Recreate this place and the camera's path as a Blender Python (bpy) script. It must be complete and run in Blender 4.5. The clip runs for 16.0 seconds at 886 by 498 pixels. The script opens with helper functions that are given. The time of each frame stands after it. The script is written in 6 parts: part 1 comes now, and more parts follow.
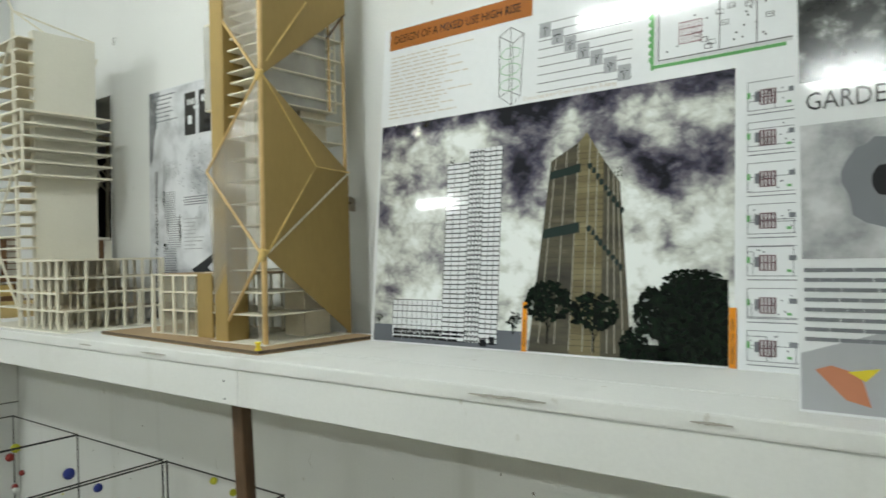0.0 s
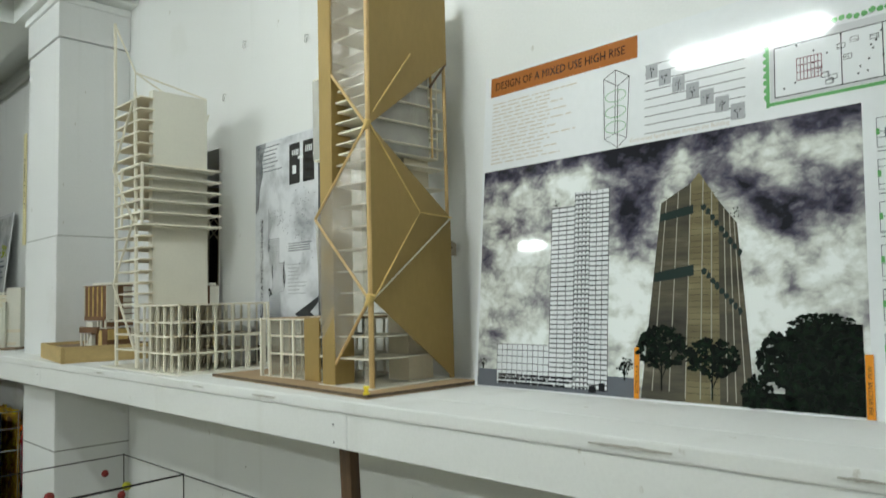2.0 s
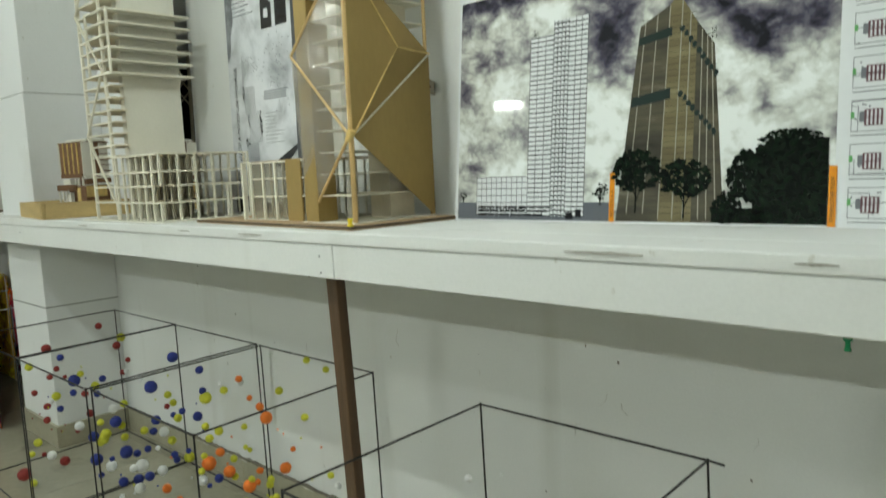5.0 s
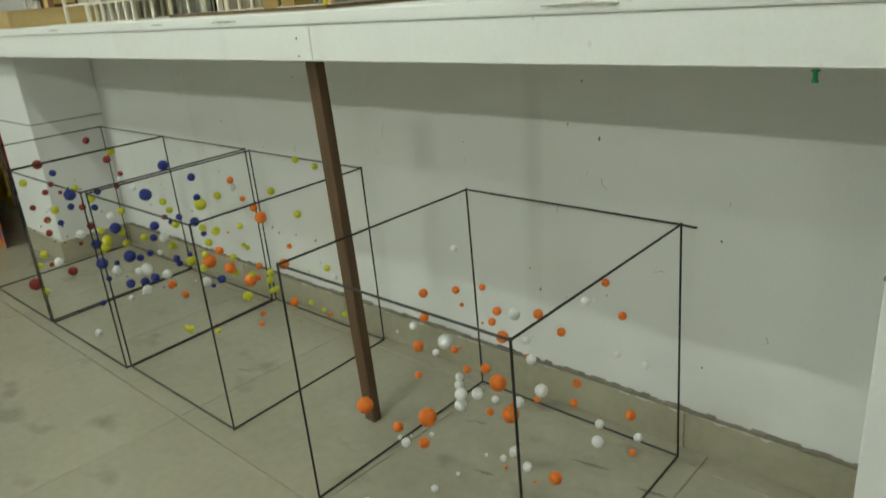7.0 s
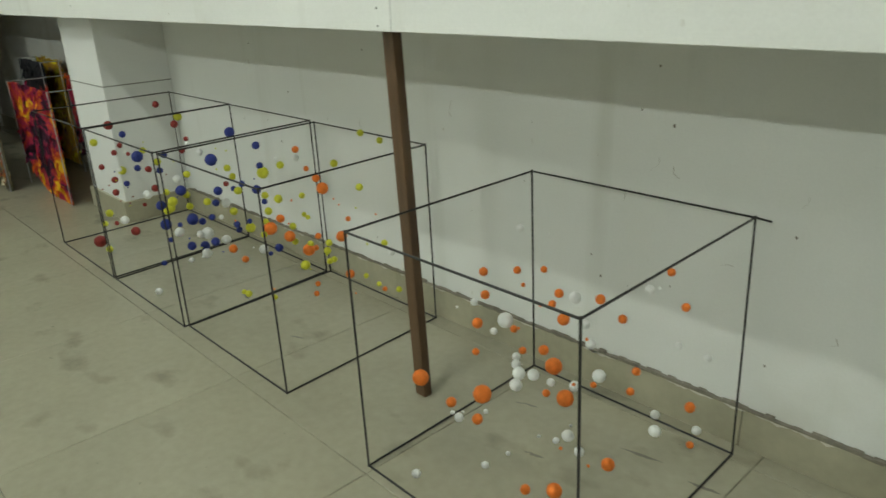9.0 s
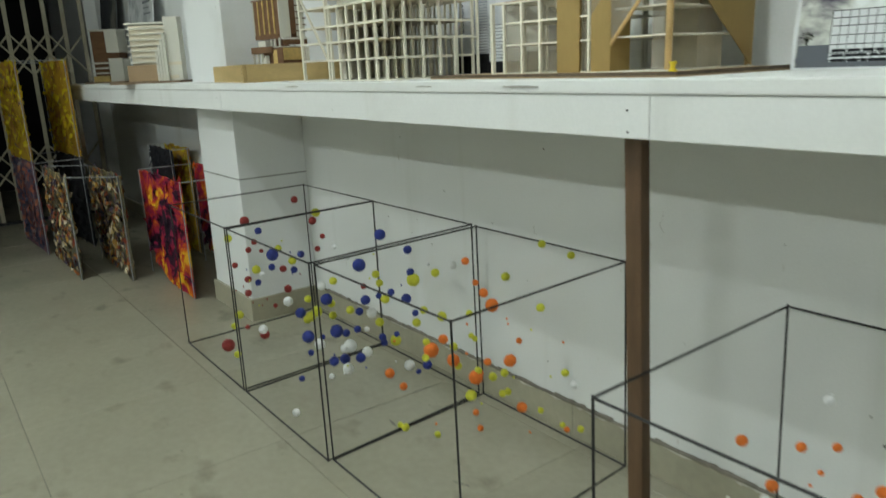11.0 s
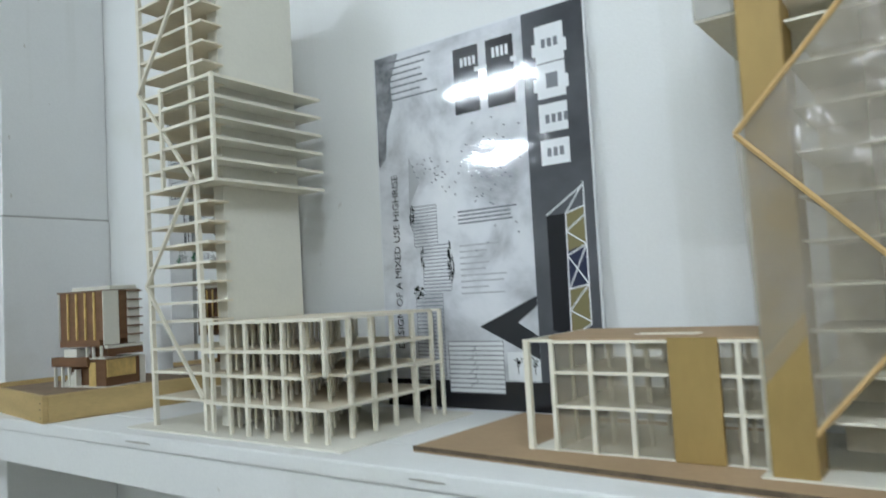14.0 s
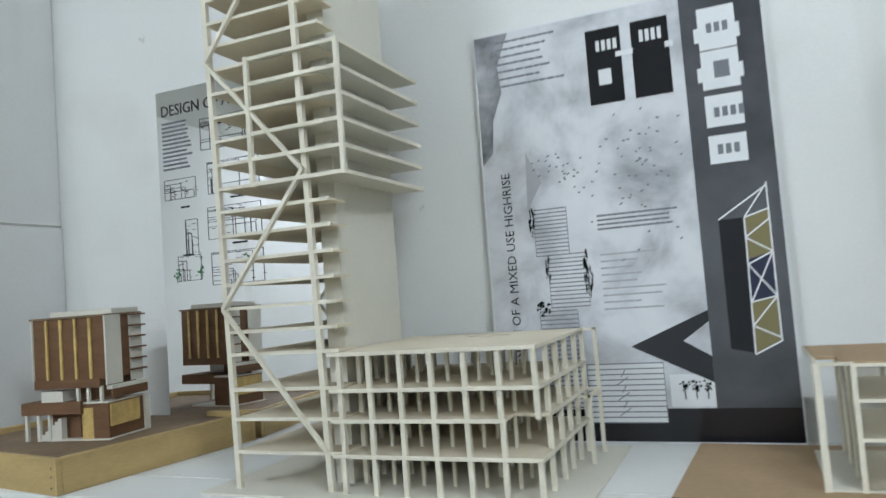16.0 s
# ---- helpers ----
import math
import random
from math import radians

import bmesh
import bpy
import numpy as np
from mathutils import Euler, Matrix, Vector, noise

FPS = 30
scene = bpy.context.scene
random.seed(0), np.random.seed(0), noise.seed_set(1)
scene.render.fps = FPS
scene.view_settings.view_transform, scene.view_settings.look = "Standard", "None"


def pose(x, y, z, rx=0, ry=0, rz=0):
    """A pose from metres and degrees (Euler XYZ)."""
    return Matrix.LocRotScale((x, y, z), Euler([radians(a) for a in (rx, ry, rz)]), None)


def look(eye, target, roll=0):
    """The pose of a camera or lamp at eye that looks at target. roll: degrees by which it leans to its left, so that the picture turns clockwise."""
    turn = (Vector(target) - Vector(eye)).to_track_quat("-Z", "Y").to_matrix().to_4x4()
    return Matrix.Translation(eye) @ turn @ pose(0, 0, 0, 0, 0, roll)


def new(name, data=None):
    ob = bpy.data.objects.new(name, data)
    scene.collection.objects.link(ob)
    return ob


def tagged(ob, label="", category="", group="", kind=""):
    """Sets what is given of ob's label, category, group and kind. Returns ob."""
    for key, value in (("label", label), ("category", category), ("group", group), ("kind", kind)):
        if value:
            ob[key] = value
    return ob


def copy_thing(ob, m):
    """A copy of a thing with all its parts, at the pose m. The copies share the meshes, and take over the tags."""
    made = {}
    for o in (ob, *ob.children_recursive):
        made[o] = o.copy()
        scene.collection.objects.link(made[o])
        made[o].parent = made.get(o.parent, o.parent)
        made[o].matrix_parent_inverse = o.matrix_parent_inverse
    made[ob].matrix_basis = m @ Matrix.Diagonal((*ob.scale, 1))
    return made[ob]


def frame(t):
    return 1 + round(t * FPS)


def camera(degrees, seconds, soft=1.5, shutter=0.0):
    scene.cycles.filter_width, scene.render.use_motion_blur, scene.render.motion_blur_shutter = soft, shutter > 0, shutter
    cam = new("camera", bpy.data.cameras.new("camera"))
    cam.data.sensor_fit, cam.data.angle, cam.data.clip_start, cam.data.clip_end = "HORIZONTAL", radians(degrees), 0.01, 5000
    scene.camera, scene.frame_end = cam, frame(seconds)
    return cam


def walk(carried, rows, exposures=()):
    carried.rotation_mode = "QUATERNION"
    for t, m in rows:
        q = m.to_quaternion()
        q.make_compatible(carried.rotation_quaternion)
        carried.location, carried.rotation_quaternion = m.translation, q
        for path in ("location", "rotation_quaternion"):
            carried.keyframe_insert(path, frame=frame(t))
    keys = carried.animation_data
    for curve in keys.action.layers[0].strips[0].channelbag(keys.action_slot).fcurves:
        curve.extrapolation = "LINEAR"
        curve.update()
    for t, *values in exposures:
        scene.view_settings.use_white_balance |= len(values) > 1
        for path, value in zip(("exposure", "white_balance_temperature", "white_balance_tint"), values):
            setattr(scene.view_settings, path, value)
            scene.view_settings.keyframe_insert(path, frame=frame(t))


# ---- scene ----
cam = camera(63.3, 16.0, 1.5, 0.5)
PATH = [
    (0, (1.209, -1.308, 1.221), (-0.024, 0.268, 1.233), -1.3),
    (0.5, (1.188, -1.329, 1.217), (-0.143, 0.163, 1.265), -1.0),
    (1, (1.178, -1.335, 1.217), (-0.206, 0.107, 1.278), -1.3),
    (1.5, (1.17, -1.34, 1.218), (-0.235, 0.082, 1.291), -1.2),
    (2, (1.172, -1.34, 1.224), (-0.226, 0.084, 1.362), -1.5),
    (2.5, (1.181, -1.347, 1.246), (-0.211, 0.069, 1.483), -1.4),
    (3, (1.186, -1.355, 1.247), (-0.201, 0.06, 1.524), -1.1),
    (3.5, (1.188, -1.364, 1.223), (-0.21, 0.05, 1.437), -0.9),
    (4, (1.184, -1.365, 1.202), (-0.222, 0.056, 1.264), -1.3),
    (6.5, (1.203, -1.363, 1.063), (-0.082, 0.058, 0.488), -4.4),
    (7, (1.228, -1.384, 1.051), (-0.067, -0.022, 0.365), -4.6),
    (7.5, (1.251, -1.387, 1.035), (-0.049, -0.064, 0.288), -3.6),
    (8, (1.249, -1.377, 1.028), (-0.06, -0.057, 0.29), -3.7),
    (10.5, (0.905, -1.505, 1.048), (-0.619, -0.355, 0.451), -0.5),
    (11, (0.744, -1.414, 1.06), (-0.813, -0.262, 0.561), -2.4),
    (11.5, (0.61, -1.346, 1.085), (-0.993, -0.228, 0.661), -2.0),
    (12, (0.466, -1.315, 1.117), (-1.116, -0.123, 0.842), 1.1),
    (12.5, (0.305, -1.362, 1.157), (-1.147, 0.002, 0.982), 2.3),
    (13, (0.186, -1.376, 1.181), (-1.176, 0.082, 1.04), 0.8),
    (13.5, (0.072, -1.279, 1.221), (-1.156, 0.299, 1.163), -1.7),
    (14, (-0.025, -1.199, 1.259), (-1.193, 0.42, 1.378), -3.3),
    (14.5, (-0.152, -1.218, 1.258), (-1.292, 0.414, 1.445), -1.8),
    (15, (-0.349, -1.315, 1.298), (-1.217, 0.477, 1.482), -3.4),
    (15.5, (-0.491, -1.34, 1.302), (-1.302, 0.48, 1.467), -2.3),
    (16, (-0.599, -1.278, 1.304), (-1.374, 0.562, 1.424), -4.4),
]
EXPOSURES = [(0, 0.07, 6500, 11), (1.5, 0.05, 6420, 10), (2.5, -0.08, 6350, 10), (3.6, -0.08, 6350, 10), (4.2, 0.02, 6400, 8), (6.5, 0.14, 6850, 4), (8.2, 0.17, 6900, 4), (11, 0.13, 6320, 7), (12.5, 0.08, 5950, 12), (14, 0.04, 5800, 15), (16, 0.04, 5850, 16)]
walk(cam, [(t, look(eye, target, roll)) for t, eye, target, roll in PATH], EXPOSURES)

# ---- light ----
world = bpy.data.worlds.new("room_air")
scene.world = world
world.use_nodes = True
world.node_tree.nodes["Background"].inputs[0].default_value = (0.55, 0.6, 0.62, 1)
world.node_tree.nodes["Background"].inputs[1].default_value = 0.02

CEIL = 2.61
TUBES = [(0.08, -1.50), (-2.20, -2.40), (-3.15, -4.1), (0.6, -4.2), (3.2, -4.2)]
TUBE_Z = 2.52
TUBE_STRENGTH = 182.0


# ---- materials ----
def mat(name, color, rough=0.6, metal=0.0, var=0.12, big=1.5, fine=60.0, bump=0.05, spec=0.5, random_var=0.0, coat=0.0, stretch=(1, 1, 1)):
    m = bpy.data.materials.new(name)
    m.use_nodes = True
    nt = m.node_tree
    n, l = nt.nodes, nt.links
    p = n["Principled BSDF"]
    co = n.new("ShaderNodeTexCoord")
    mp = n.new("ShaderNodeMapping")
    mp.inputs["Scale"].default_value = stretch
    l.new(co.outputs["Object"], mp.inputs[0])
    a = n.new("ShaderNodeTexNoise")
    a.inputs["Scale"].default_value, a.inputs["Detail"].default_value = big, 6
    b = n.new("ShaderNodeTexNoise")
    b.inputs["Scale"].default_value, b.inputs["Detail"].default_value = fine, 4
    l.new(mp.outputs[0], a.inputs["Vector"])
    l.new(mp.outputs[0], b.inputs["Vector"])
    add = n.new("ShaderNodeMath")
    add.operation = "MULTIPLY_ADD"
    l.new(b.outputs[0], add.inputs[0])
    add.inputs[1].default_value = 0.45
    l.new(a.outputs[0], add.inputs[2])
    value = add.outputs[0]
    if random_var:
        info = n.new("ShaderNodeObjectInfo")
        more = n.new("ShaderNodeMath")
        more.operation = "MULTIPLY_ADD"
        l.new(info.outputs["Random"], more.inputs[0])
        more.inputs[1].default_value = random_var
        l.new(value, more.inputs[2])
        value = more.outputs[0]
    r = n.new("ShaderNodeValToRGB")
    r.color_ramp.elements[0].position, r.color_ramp.elements[1].position = 0.42, 1.0 + random_var * 0.6
    dark = [max(0.0, c * (1 - var)) for c in color]
    lite = [min(1.0, c * (1 + var * 0.6)) for c in color]
    r.color_ramp.elements[0].color, r.color_ramp.elements[1].color = (*dark, 1), (*lite, 1)
    l.new(value, r.inputs[0])
    l.new(r.outputs[0], p.inputs["Base Color"])
    p.inputs["Roughness"].default_value, p.inputs["Metallic"].default_value = rough, metal
    p.inputs["Specular IOR Level"].default_value = spec
    p.inputs["Coat Weight"].default_value = coat
    p.inputs["Coat Roughness"].default_value = 0.06
    if bump:
        bp = n.new("ShaderNodeBump")
        bp.inputs["Strength"].default_value, bp.inputs["Distance"].default_value = bump, 0.004
        l.new(b.outputs[0], bp.inputs["Height"])
        l.new(bp.outputs[0], p.inputs["Normal"])
    return m


def stained_wall(name, color):
    """Matt emulsion with drip streaks, grime blotches and scuffs."""
    m = mat(name, color, 0.75, var=0.07, big=0.9, fine=180, bump=0.12)
    nt = m.node_tree
    n, l = nt.nodes, nt.links
    p = n["Principled BSDF"]
    base = p.inputs["Base Color"].links[0].from_socket
    co = n.new("ShaderNodeTexCoord")
    for scale, lo, hi, tint in (((7, 7, 0.45), 0.60, 0.84, (0.52, 0.52, 0.46, 1)), ((2.2, 2.2, 2.6), 0.60, 0.80, (0.56, 0.55, 0.47, 1)), ((26, 26, 14), 0.715, 0.75, (0.42, 0.38, 0.30, 1))):
        mp = n.new("ShaderNodeMapping")
        mp.inputs["Scale"].default_value = scale
        l.new(co.outputs["Object"], mp.inputs[0])
        t = n.new("ShaderNodeTexNoise")
        t.inputs["Scale"].default_value, t.inputs["Detail"].default_value = 1.0, 5
        l.new(mp.outputs[0], t.inputs["Vector"])
        r = n.new("ShaderNodeMapRange")
        r.inputs[1].default_value, r.inputs[2].default_value, r.inputs[4].default_value = lo, hi, 0.46
        l.new(t.outputs[0], r.inputs[0])
        mx = n.new("ShaderNodeMix")
        mx.data_type = "RGBA"
        l.new(r.outputs[0], mx.inputs[0])
        l.new(base, mx.inputs[6])
        mx.inputs[7].default_value = tint
        base = mx.outputs[2]
    l.new(base, p.inputs["Base Color"])
    return m


def smudge(m):
    """Dull dark scuffs and dried spills trodden into a floor, at room scale."""
    n, l = m.node_tree.nodes, m.node_tree.links
    p = n["Principled BSDF"]
    base = p.inputs["Base Color"].links[0].from_socket
    geo = n.new("ShaderNodeNewGeometry")
    for scale, lo, hi, amount in (((5, 7, 5), 0.60, 0.72, 0.42), ((1.3, 1.3, 1), 0.55, 0.75, 0.30), ((40, 46, 40), 0.72, 0.75, 0.5)):
        mp = n.new("ShaderNodeMapping")
        mp.inputs["Scale"].default_value = scale
        l.new(geo.outputs["Position"], mp.inputs[0])
        t = n.new("ShaderNodeTexNoise")
        t.inputs["Scale"].default_value, t.inputs["Detail"].default_value = 1.0, 6
        l.new(mp.outputs[0], t.inputs["Vector"])
        r = n.new("ShaderNodeMapRange")
        r.inputs[1].default_value, r.inputs[2].default_value, r.inputs[4].default_value = lo, hi, amount
        l.new(t.outputs[0], r.inputs[0])
        mx = n.new("ShaderNodeMix")
        mx.data_type = "RGBA"
        l.new(r.outputs[0], mx.inputs[0])
        l.new(base, mx.inputs[6])
        mx.inputs[7].default_value = (0.12, 0.11, 0.085, 1)
        base = mx.outputs[2]
    l.new(base, p.inputs["Base Color"])


def ramp_print(name, stops, scale, rough=0.12, detail=8, stretch=(1, 1, 1), distort=0.0, spec=0.5):
    """A glossy print whose colours run along a noise."""
    m = bpy.data.materials.new(name)
    m.use_nodes = True
    n, l = m.node_tree.nodes, m.node_tree.links
    p = n["Principled BSDF"]
    co = n.new("ShaderNodeTexCoord")
    mp = n.new("ShaderNodeMapping")
    mp.inputs["Scale"].default_value = stretch
    l.new(co.outputs["Object"], mp.inputs[0])
    t = n.new("ShaderNodeTexNoise")
    t.inputs["Scale"].default_value, t.inputs["Detail"].default_value, t.inputs["Distortion"].default_value = scale, detail, distort
    t.inputs["Roughness"].default_value = 0.58
    l.new(mp.outputs[0], t.inputs["Vector"])
    r = n.new("ShaderNodeValToRGB")
    while len(r.color_ramp.elements) < len(stops):
        r.color_ramp.elements.new(0.5)
    for e, (pos, c) in zip(r.color_ramp.elements, stops):
        e.position, e.color = pos, (*c, 1)
    l.new(t.outputs[0], r.inputs[0])
    l.new(r.outputs[0], p.inputs["Base Color"])
    p.inputs["Roughness"].default_value = rough
    p.inputs["Specular IOR Level"].default_value = spec
    return m


def cloud_print():
    """The poster's storm sky: purple above, bright below, billowing, with a few black clouds."""
    m = ramp_print("storm_cloud_print", [(0.10, (0.014, 0.014, 0.02)), (0.26, (0.06, 0.055, 0.085)), (0.40, (0.17, 0.16, 0.185)), (0.53, (0.36, 0.355, 0.35)), (0.66, (0.60, 0.62, 0.57)), (0.84, (0.84, 0.87, 0.85))], 7.0, rough=0.05, stretch=(1, 1.3, 1), distort=0.25, detail=12)
    n, l = m.node_tree.nodes, m.node_tree.links
    tex = next(x for x in n if x.type == "TEX_NOISE")
    ramp = next(x for x in n if x.type == "VALTORGB")
    co = next(x for x in n if x.type == "TEX_COORD")
    mp = next(x for x in n if x.type == "MAPPING")
    tex.inputs["Roughness"].default_value = 0.68
    tex.inputs["Scale"].default_value = 5.6

    def math_node(op, a, k, k2=0.0):
        q = n.new("ShaderNodeMath")
        q.operation = op
        l.new(a, q.inputs[0])
        if isinstance(k, float):
            q.inputs[1].default_value = k
        else:
            l.new(k, q.inputs[1])
        q.inputs[2].default_value = k2
        return q.outputs[0]

    warp = n.new("ShaderNodeTexNoise")
    warp.inputs["Scale"].default_value, warp.inputs["Detail"].default_value = 16.0, 4
    l.new(mp.outputs[0], warp.inputs["Vector"])
    bend = n.new("ShaderNodeVectorMath")
    bend.operation = "MULTIPLY_ADD"
    l.new(warp.outputs["Color"], bend.inputs[0])
    bend.inputs[1].default_value = (0.05, 0.05, 0.0)
    l.new(mp.outputs[0], bend.inputs[2])
    value = math_node("MULTIPLY_ADD", tex.outputs[0], 1.35, -0.15)
    for scale, weight in ((15.0, 0.34), (38.0, 0.20)):
        billow = n.new("ShaderNodeTexVoronoi")
        billow.feature = "F1"
        billow.inputs["Detail"].default_value = 2.0
        billow.inputs["Roughness"].default_value = 0.5
        billow.inputs["Scale"].default_value = scale
        l.new(bend.outputs[0], billow.inputs["Vector"])
        lump = math_node("MULTIPLY_ADD", billow.outputs["Distance"], -weight, weight * 0.42)
        value = math_node("ADD", value, lump)
    sep = n.new("ShaderNodeSeparateXYZ")
    l.new(co.outputs["Object"], sep.inputs[0])
    top = n.new("ShaderNodeMapRange")
    top.interpolation_type = "SMOOTHSTEP"
    top.inputs[1].default_value, top.inputs[2].default_value, top.inputs[4].default_value = 0.425, 0.485, 0.30
    l.new(sep.outputs[1], top.inputs[0])
    value = math_node("SUBTRACT", value, top.outputs[0])
    for u, v, r, depth in ((0.03, 0.285, 0.045, 0.34), (0.41, 0.37, 0.06, 0.30), (0.425, 0.29, 0.045, 0.28), (0.70, 0.325, 0.055, 0.34), (0.785, 0.365, 0.06, 0.30), (0.645, 0.37, 0.045, 0.22), (0.73, 0.235, 0.05, 0.16), (0.06, 0.12, 0.05, 0.14), (0.10, 0.385, 0.05, 0.08), (0.30, 0.43, 0.05, -0.22), (0.70, 0.45, 0.07, -0.30), (0.52, 0.42, 0.05, -0.20), (0.14, 0.42, 0.06, -0.20), (0.23, 0.44, 0.04, -0.16), (0.78, 0.43, 0.05, -0.20), (0.15, 0.25, 0.10, -0.12), (0.66, 0.16, 0.12, -0.10), (0.41, 0.15, 0.08, -0.12)):
        d = n.new("ShaderNodeVectorMath")
        d.operation = "DISTANCE"
        l.new(co.outputs["Object"], d.inputs[0])
        d.inputs[1].default_value = (u, v, 0.0)
        f = n.new("ShaderNodeMapRange")
        f.interpolation_type = "SMOOTHSTEP"
        f.inputs[1].default_value, f.inputs[2].default_value = r * 1.35, r * 0.1
        f.inputs[3].default_value, f.inputs[4].default_value = 0.0, depth
        l.new(d.outputs["Value"], f.inputs[0])
        value = math_node("SUBTRACT", value, f.outputs[0])
    low = n.new("ShaderNodeMapRange")
    low.interpolation_type = "SMOOTHSTEP"
    low.inputs[1].default_value, low.inputs[2].default_value, low.inputs[4].default_value = 0.42, 0.24, 0.20
    l.new(sep.outputs[1], low.inputs[0])
    value = math_node("ADD", value, low.outputs[0])
    value = math_node("ADD", value, 0.25)
    l.new(value, ramp.inputs[0])
    return m


def sheet_mat(name, color, rough, clear, crease=0.0):
    """Clear or frosted plastic sheet: part see-through, part diffuse, glossy."""
    m = bpy.data.materials.new(name)
    m.use_nodes = True
    n, l = m.node_tree.nodes, m.node_tree.links
    p = n["Principled BSDF"]
    p.inputs["Base Color"].default_value = (*color, 1)
    p.inputs["Roughness"].default_value = rough
    t = n.new("ShaderNodeBsdfTransparent")
    t.inputs[0].default_value = (0.97, 0.97, 0.95, 1)
    mx = n.new("ShaderNodeMixShader")
    co = n.new("ShaderNodeTexCoord")
    if crease:
        fold = n.new("ShaderNodeTexNoise")
        fold.inputs["Scale"].default_value, fold.inputs["Detail"].default_value, fold.inputs["Distortion"].default_value = 9.0, 3, 1.2
        l.new(co.outputs["Object"], fold.inputs["Vector"])
        bp = n.new("ShaderNodeBump")
        bp.inputs["Strength"].default_value, bp.inputs["Distance"].default_value = crease, 0.03
        l.new(fold.outputs[0], bp.inputs["Height"])
        l.new(bp.outputs[0], p.inputs["Normal"])
    tx = n.new("ShaderNodeTexNoise")
    tx.inputs["Scale"].default_value = 14
    l.new(co.outputs["Object"], tx.inputs["Vector"])
    r = n.new("ShaderNodeMapRange")
    r.inputs[1].default_value, r.inputs[2].default_value = 0.3, 0.7
    r.inputs[3].default_value, r.inputs[4].default_value = clear - 0.1, clear + 0.1
    l.new(tx.outputs[0], r.inputs[0])
    l.new(r.outputs[0], mx.inputs[0])
    l.new(p.outputs[0], mx.inputs[1])
    l.new(t.outputs[0], mx.inputs[2])
    l.new(mx.outputs[0], n["Material Output"].inputs[0])
    return m


def glow(name, color, strength):
    m = mat(name, color, 0.4, bump=0)
    p = m.node_tree.nodes["Principled BSDF"]
    p.inputs["Emission Color"].default_value = (*color, 1)
    p.inputs["Emission Strength"].default_value = strength
    return m


WALL = stained_wall("wall_paint", (0.78, 0.79, 0.77))
COLUMN = stained_wall("column_paint", (0.80, 0.81, 0.80))
CEILING = mat("ceiling_paint", (0.83, 0.85, 0.83), 0.8, var=0.05, bump=0.05)
TILE = mat("floor_tile", (0.37, 0.348, 0.264), 0.26, var=0.18, big=1.8, fine=38, bump=0.01, random_var=0.10)
smudge(TILE)
GROUT = mat("tile_grout", (0.20, 0.19, 0.16), 0.9, var=0.2, bump=0.1)
SKIRT = mat("skirting_tile", (0.385, 0.36, 0.265), 0.35, var=0.22, big=4, fine=40, bump=0.02, random_var=0.1)
SKIRT_TOP = mat("skirting_mortar", (0.24, 0.22, 0.18), 0.9, var=0.4, big=14, fine=80, bump=0.3)
SHELF = stained_wall("shelf_paint", (0.80, 0.81, 0.79))
CHIP = mat("bare_wood_chip", (0.47, 0.45, 0.40), 0.9, var=0.4, fine=120)
WOOD = mat("dark_stained_wood", (0.12, 0.066, 0.032), 0.55, var=0.4, big=5, fine=60, bump=0.2, stretch=(9, 9, 0.7))
WIRE = mat("black_painted_stick", (0.012, 0.012, 0.012), 0.5, var=0.3, bump=0.05)
STEEL = mat("dull_steel", (0.42, 0.42, 0.40), 0.35, metal=0.9, var=0.2)
BALSA = mat("cream_balsa", (0.78, 0.74, 0.61), 0.7, var=0.12, big=8, fine=120, bump=0.1)
IVORY = mat("ivory_card", (0.73, 0.71, 0.615), 0.75, var=0.08, big=5, fine=150, bump=0.04)
GREYCARD = mat("grey_card_slab", (0.74, 0.67, 0.52), 0.8, var=0.12, big=8, fine=90)
CARD = mat("brown_card", (0.335, 0.225, 0.068), 0.62, var=0.16, big=5, fine=90, bump=0.05, stretch=(1, 1, 0.4))
BOARD = mat("corrugated_board", (0.40, 0.28, 0.16), 0.8, var=0.15, big=5, fine=90, bump=0.08)
FLUTE = mat("corrugated_edge", (0.12, 0.085, 0.05), 0.9, var=0.5, big=60, fine=200, bump=0.4)
GOLD = mat("ochre_rod", (0.55, 0.37, 0.15), 0.5, var=0.2, big=20, fine=100)
PINK = mat("pale_wood_rod", (0.58, 0.36, 0.17), 0.5, var=0.2, big=20, fine=100)
FILM = sheet_mat("clear_film", (0.50, 0.45, 0.37), 0.13, 0.70, 0.4)
WINGFILM = sheet_mat("wing_film", (0.50, 0.44, 0.33), 0.2, 0.80)
MILKY = sheet_mat("milky_film", (0.58, 0.57, 0.52), 0.22, 0.40, 0.2)
FROST = sheet_mat("frosted_film", (0.50, 0.49, 0.44), 0.28, 0.62)
ACRYLIC = sheet_mat("clear_acrylic", (0.75, 0.8, 0.8), 0.05, 0.9)
YELLOW_PIN = mat("yellow_plastic", (0.85, 0.66, 0.03), 0.35, var=0.1, bump=0)
BROWN = mat("brown_model_card", (0.17, 0.085, 0.036), 0.75, var=0.3, big=10, fine=90, bump=0.1, stretch=(1, 1, 5))
PLY = mat("raw_plywood_edge", (0.55, 0.40, 0.17), 0.6, var=0.25, big=5, fine=60, bump=0.1, stretch=(1, 1, 5))
STRAW = mat("straw_glue", (0.66, 0.47, 0.16), 0.6, var=0.35, big=30, fine=160, bump=0.4)
TRAYFLOOR = mat("tray_floor_brown", (0.24, 0.165, 0.10), 0.7, var=0.35, big=9, fine=70, bump=0.1)
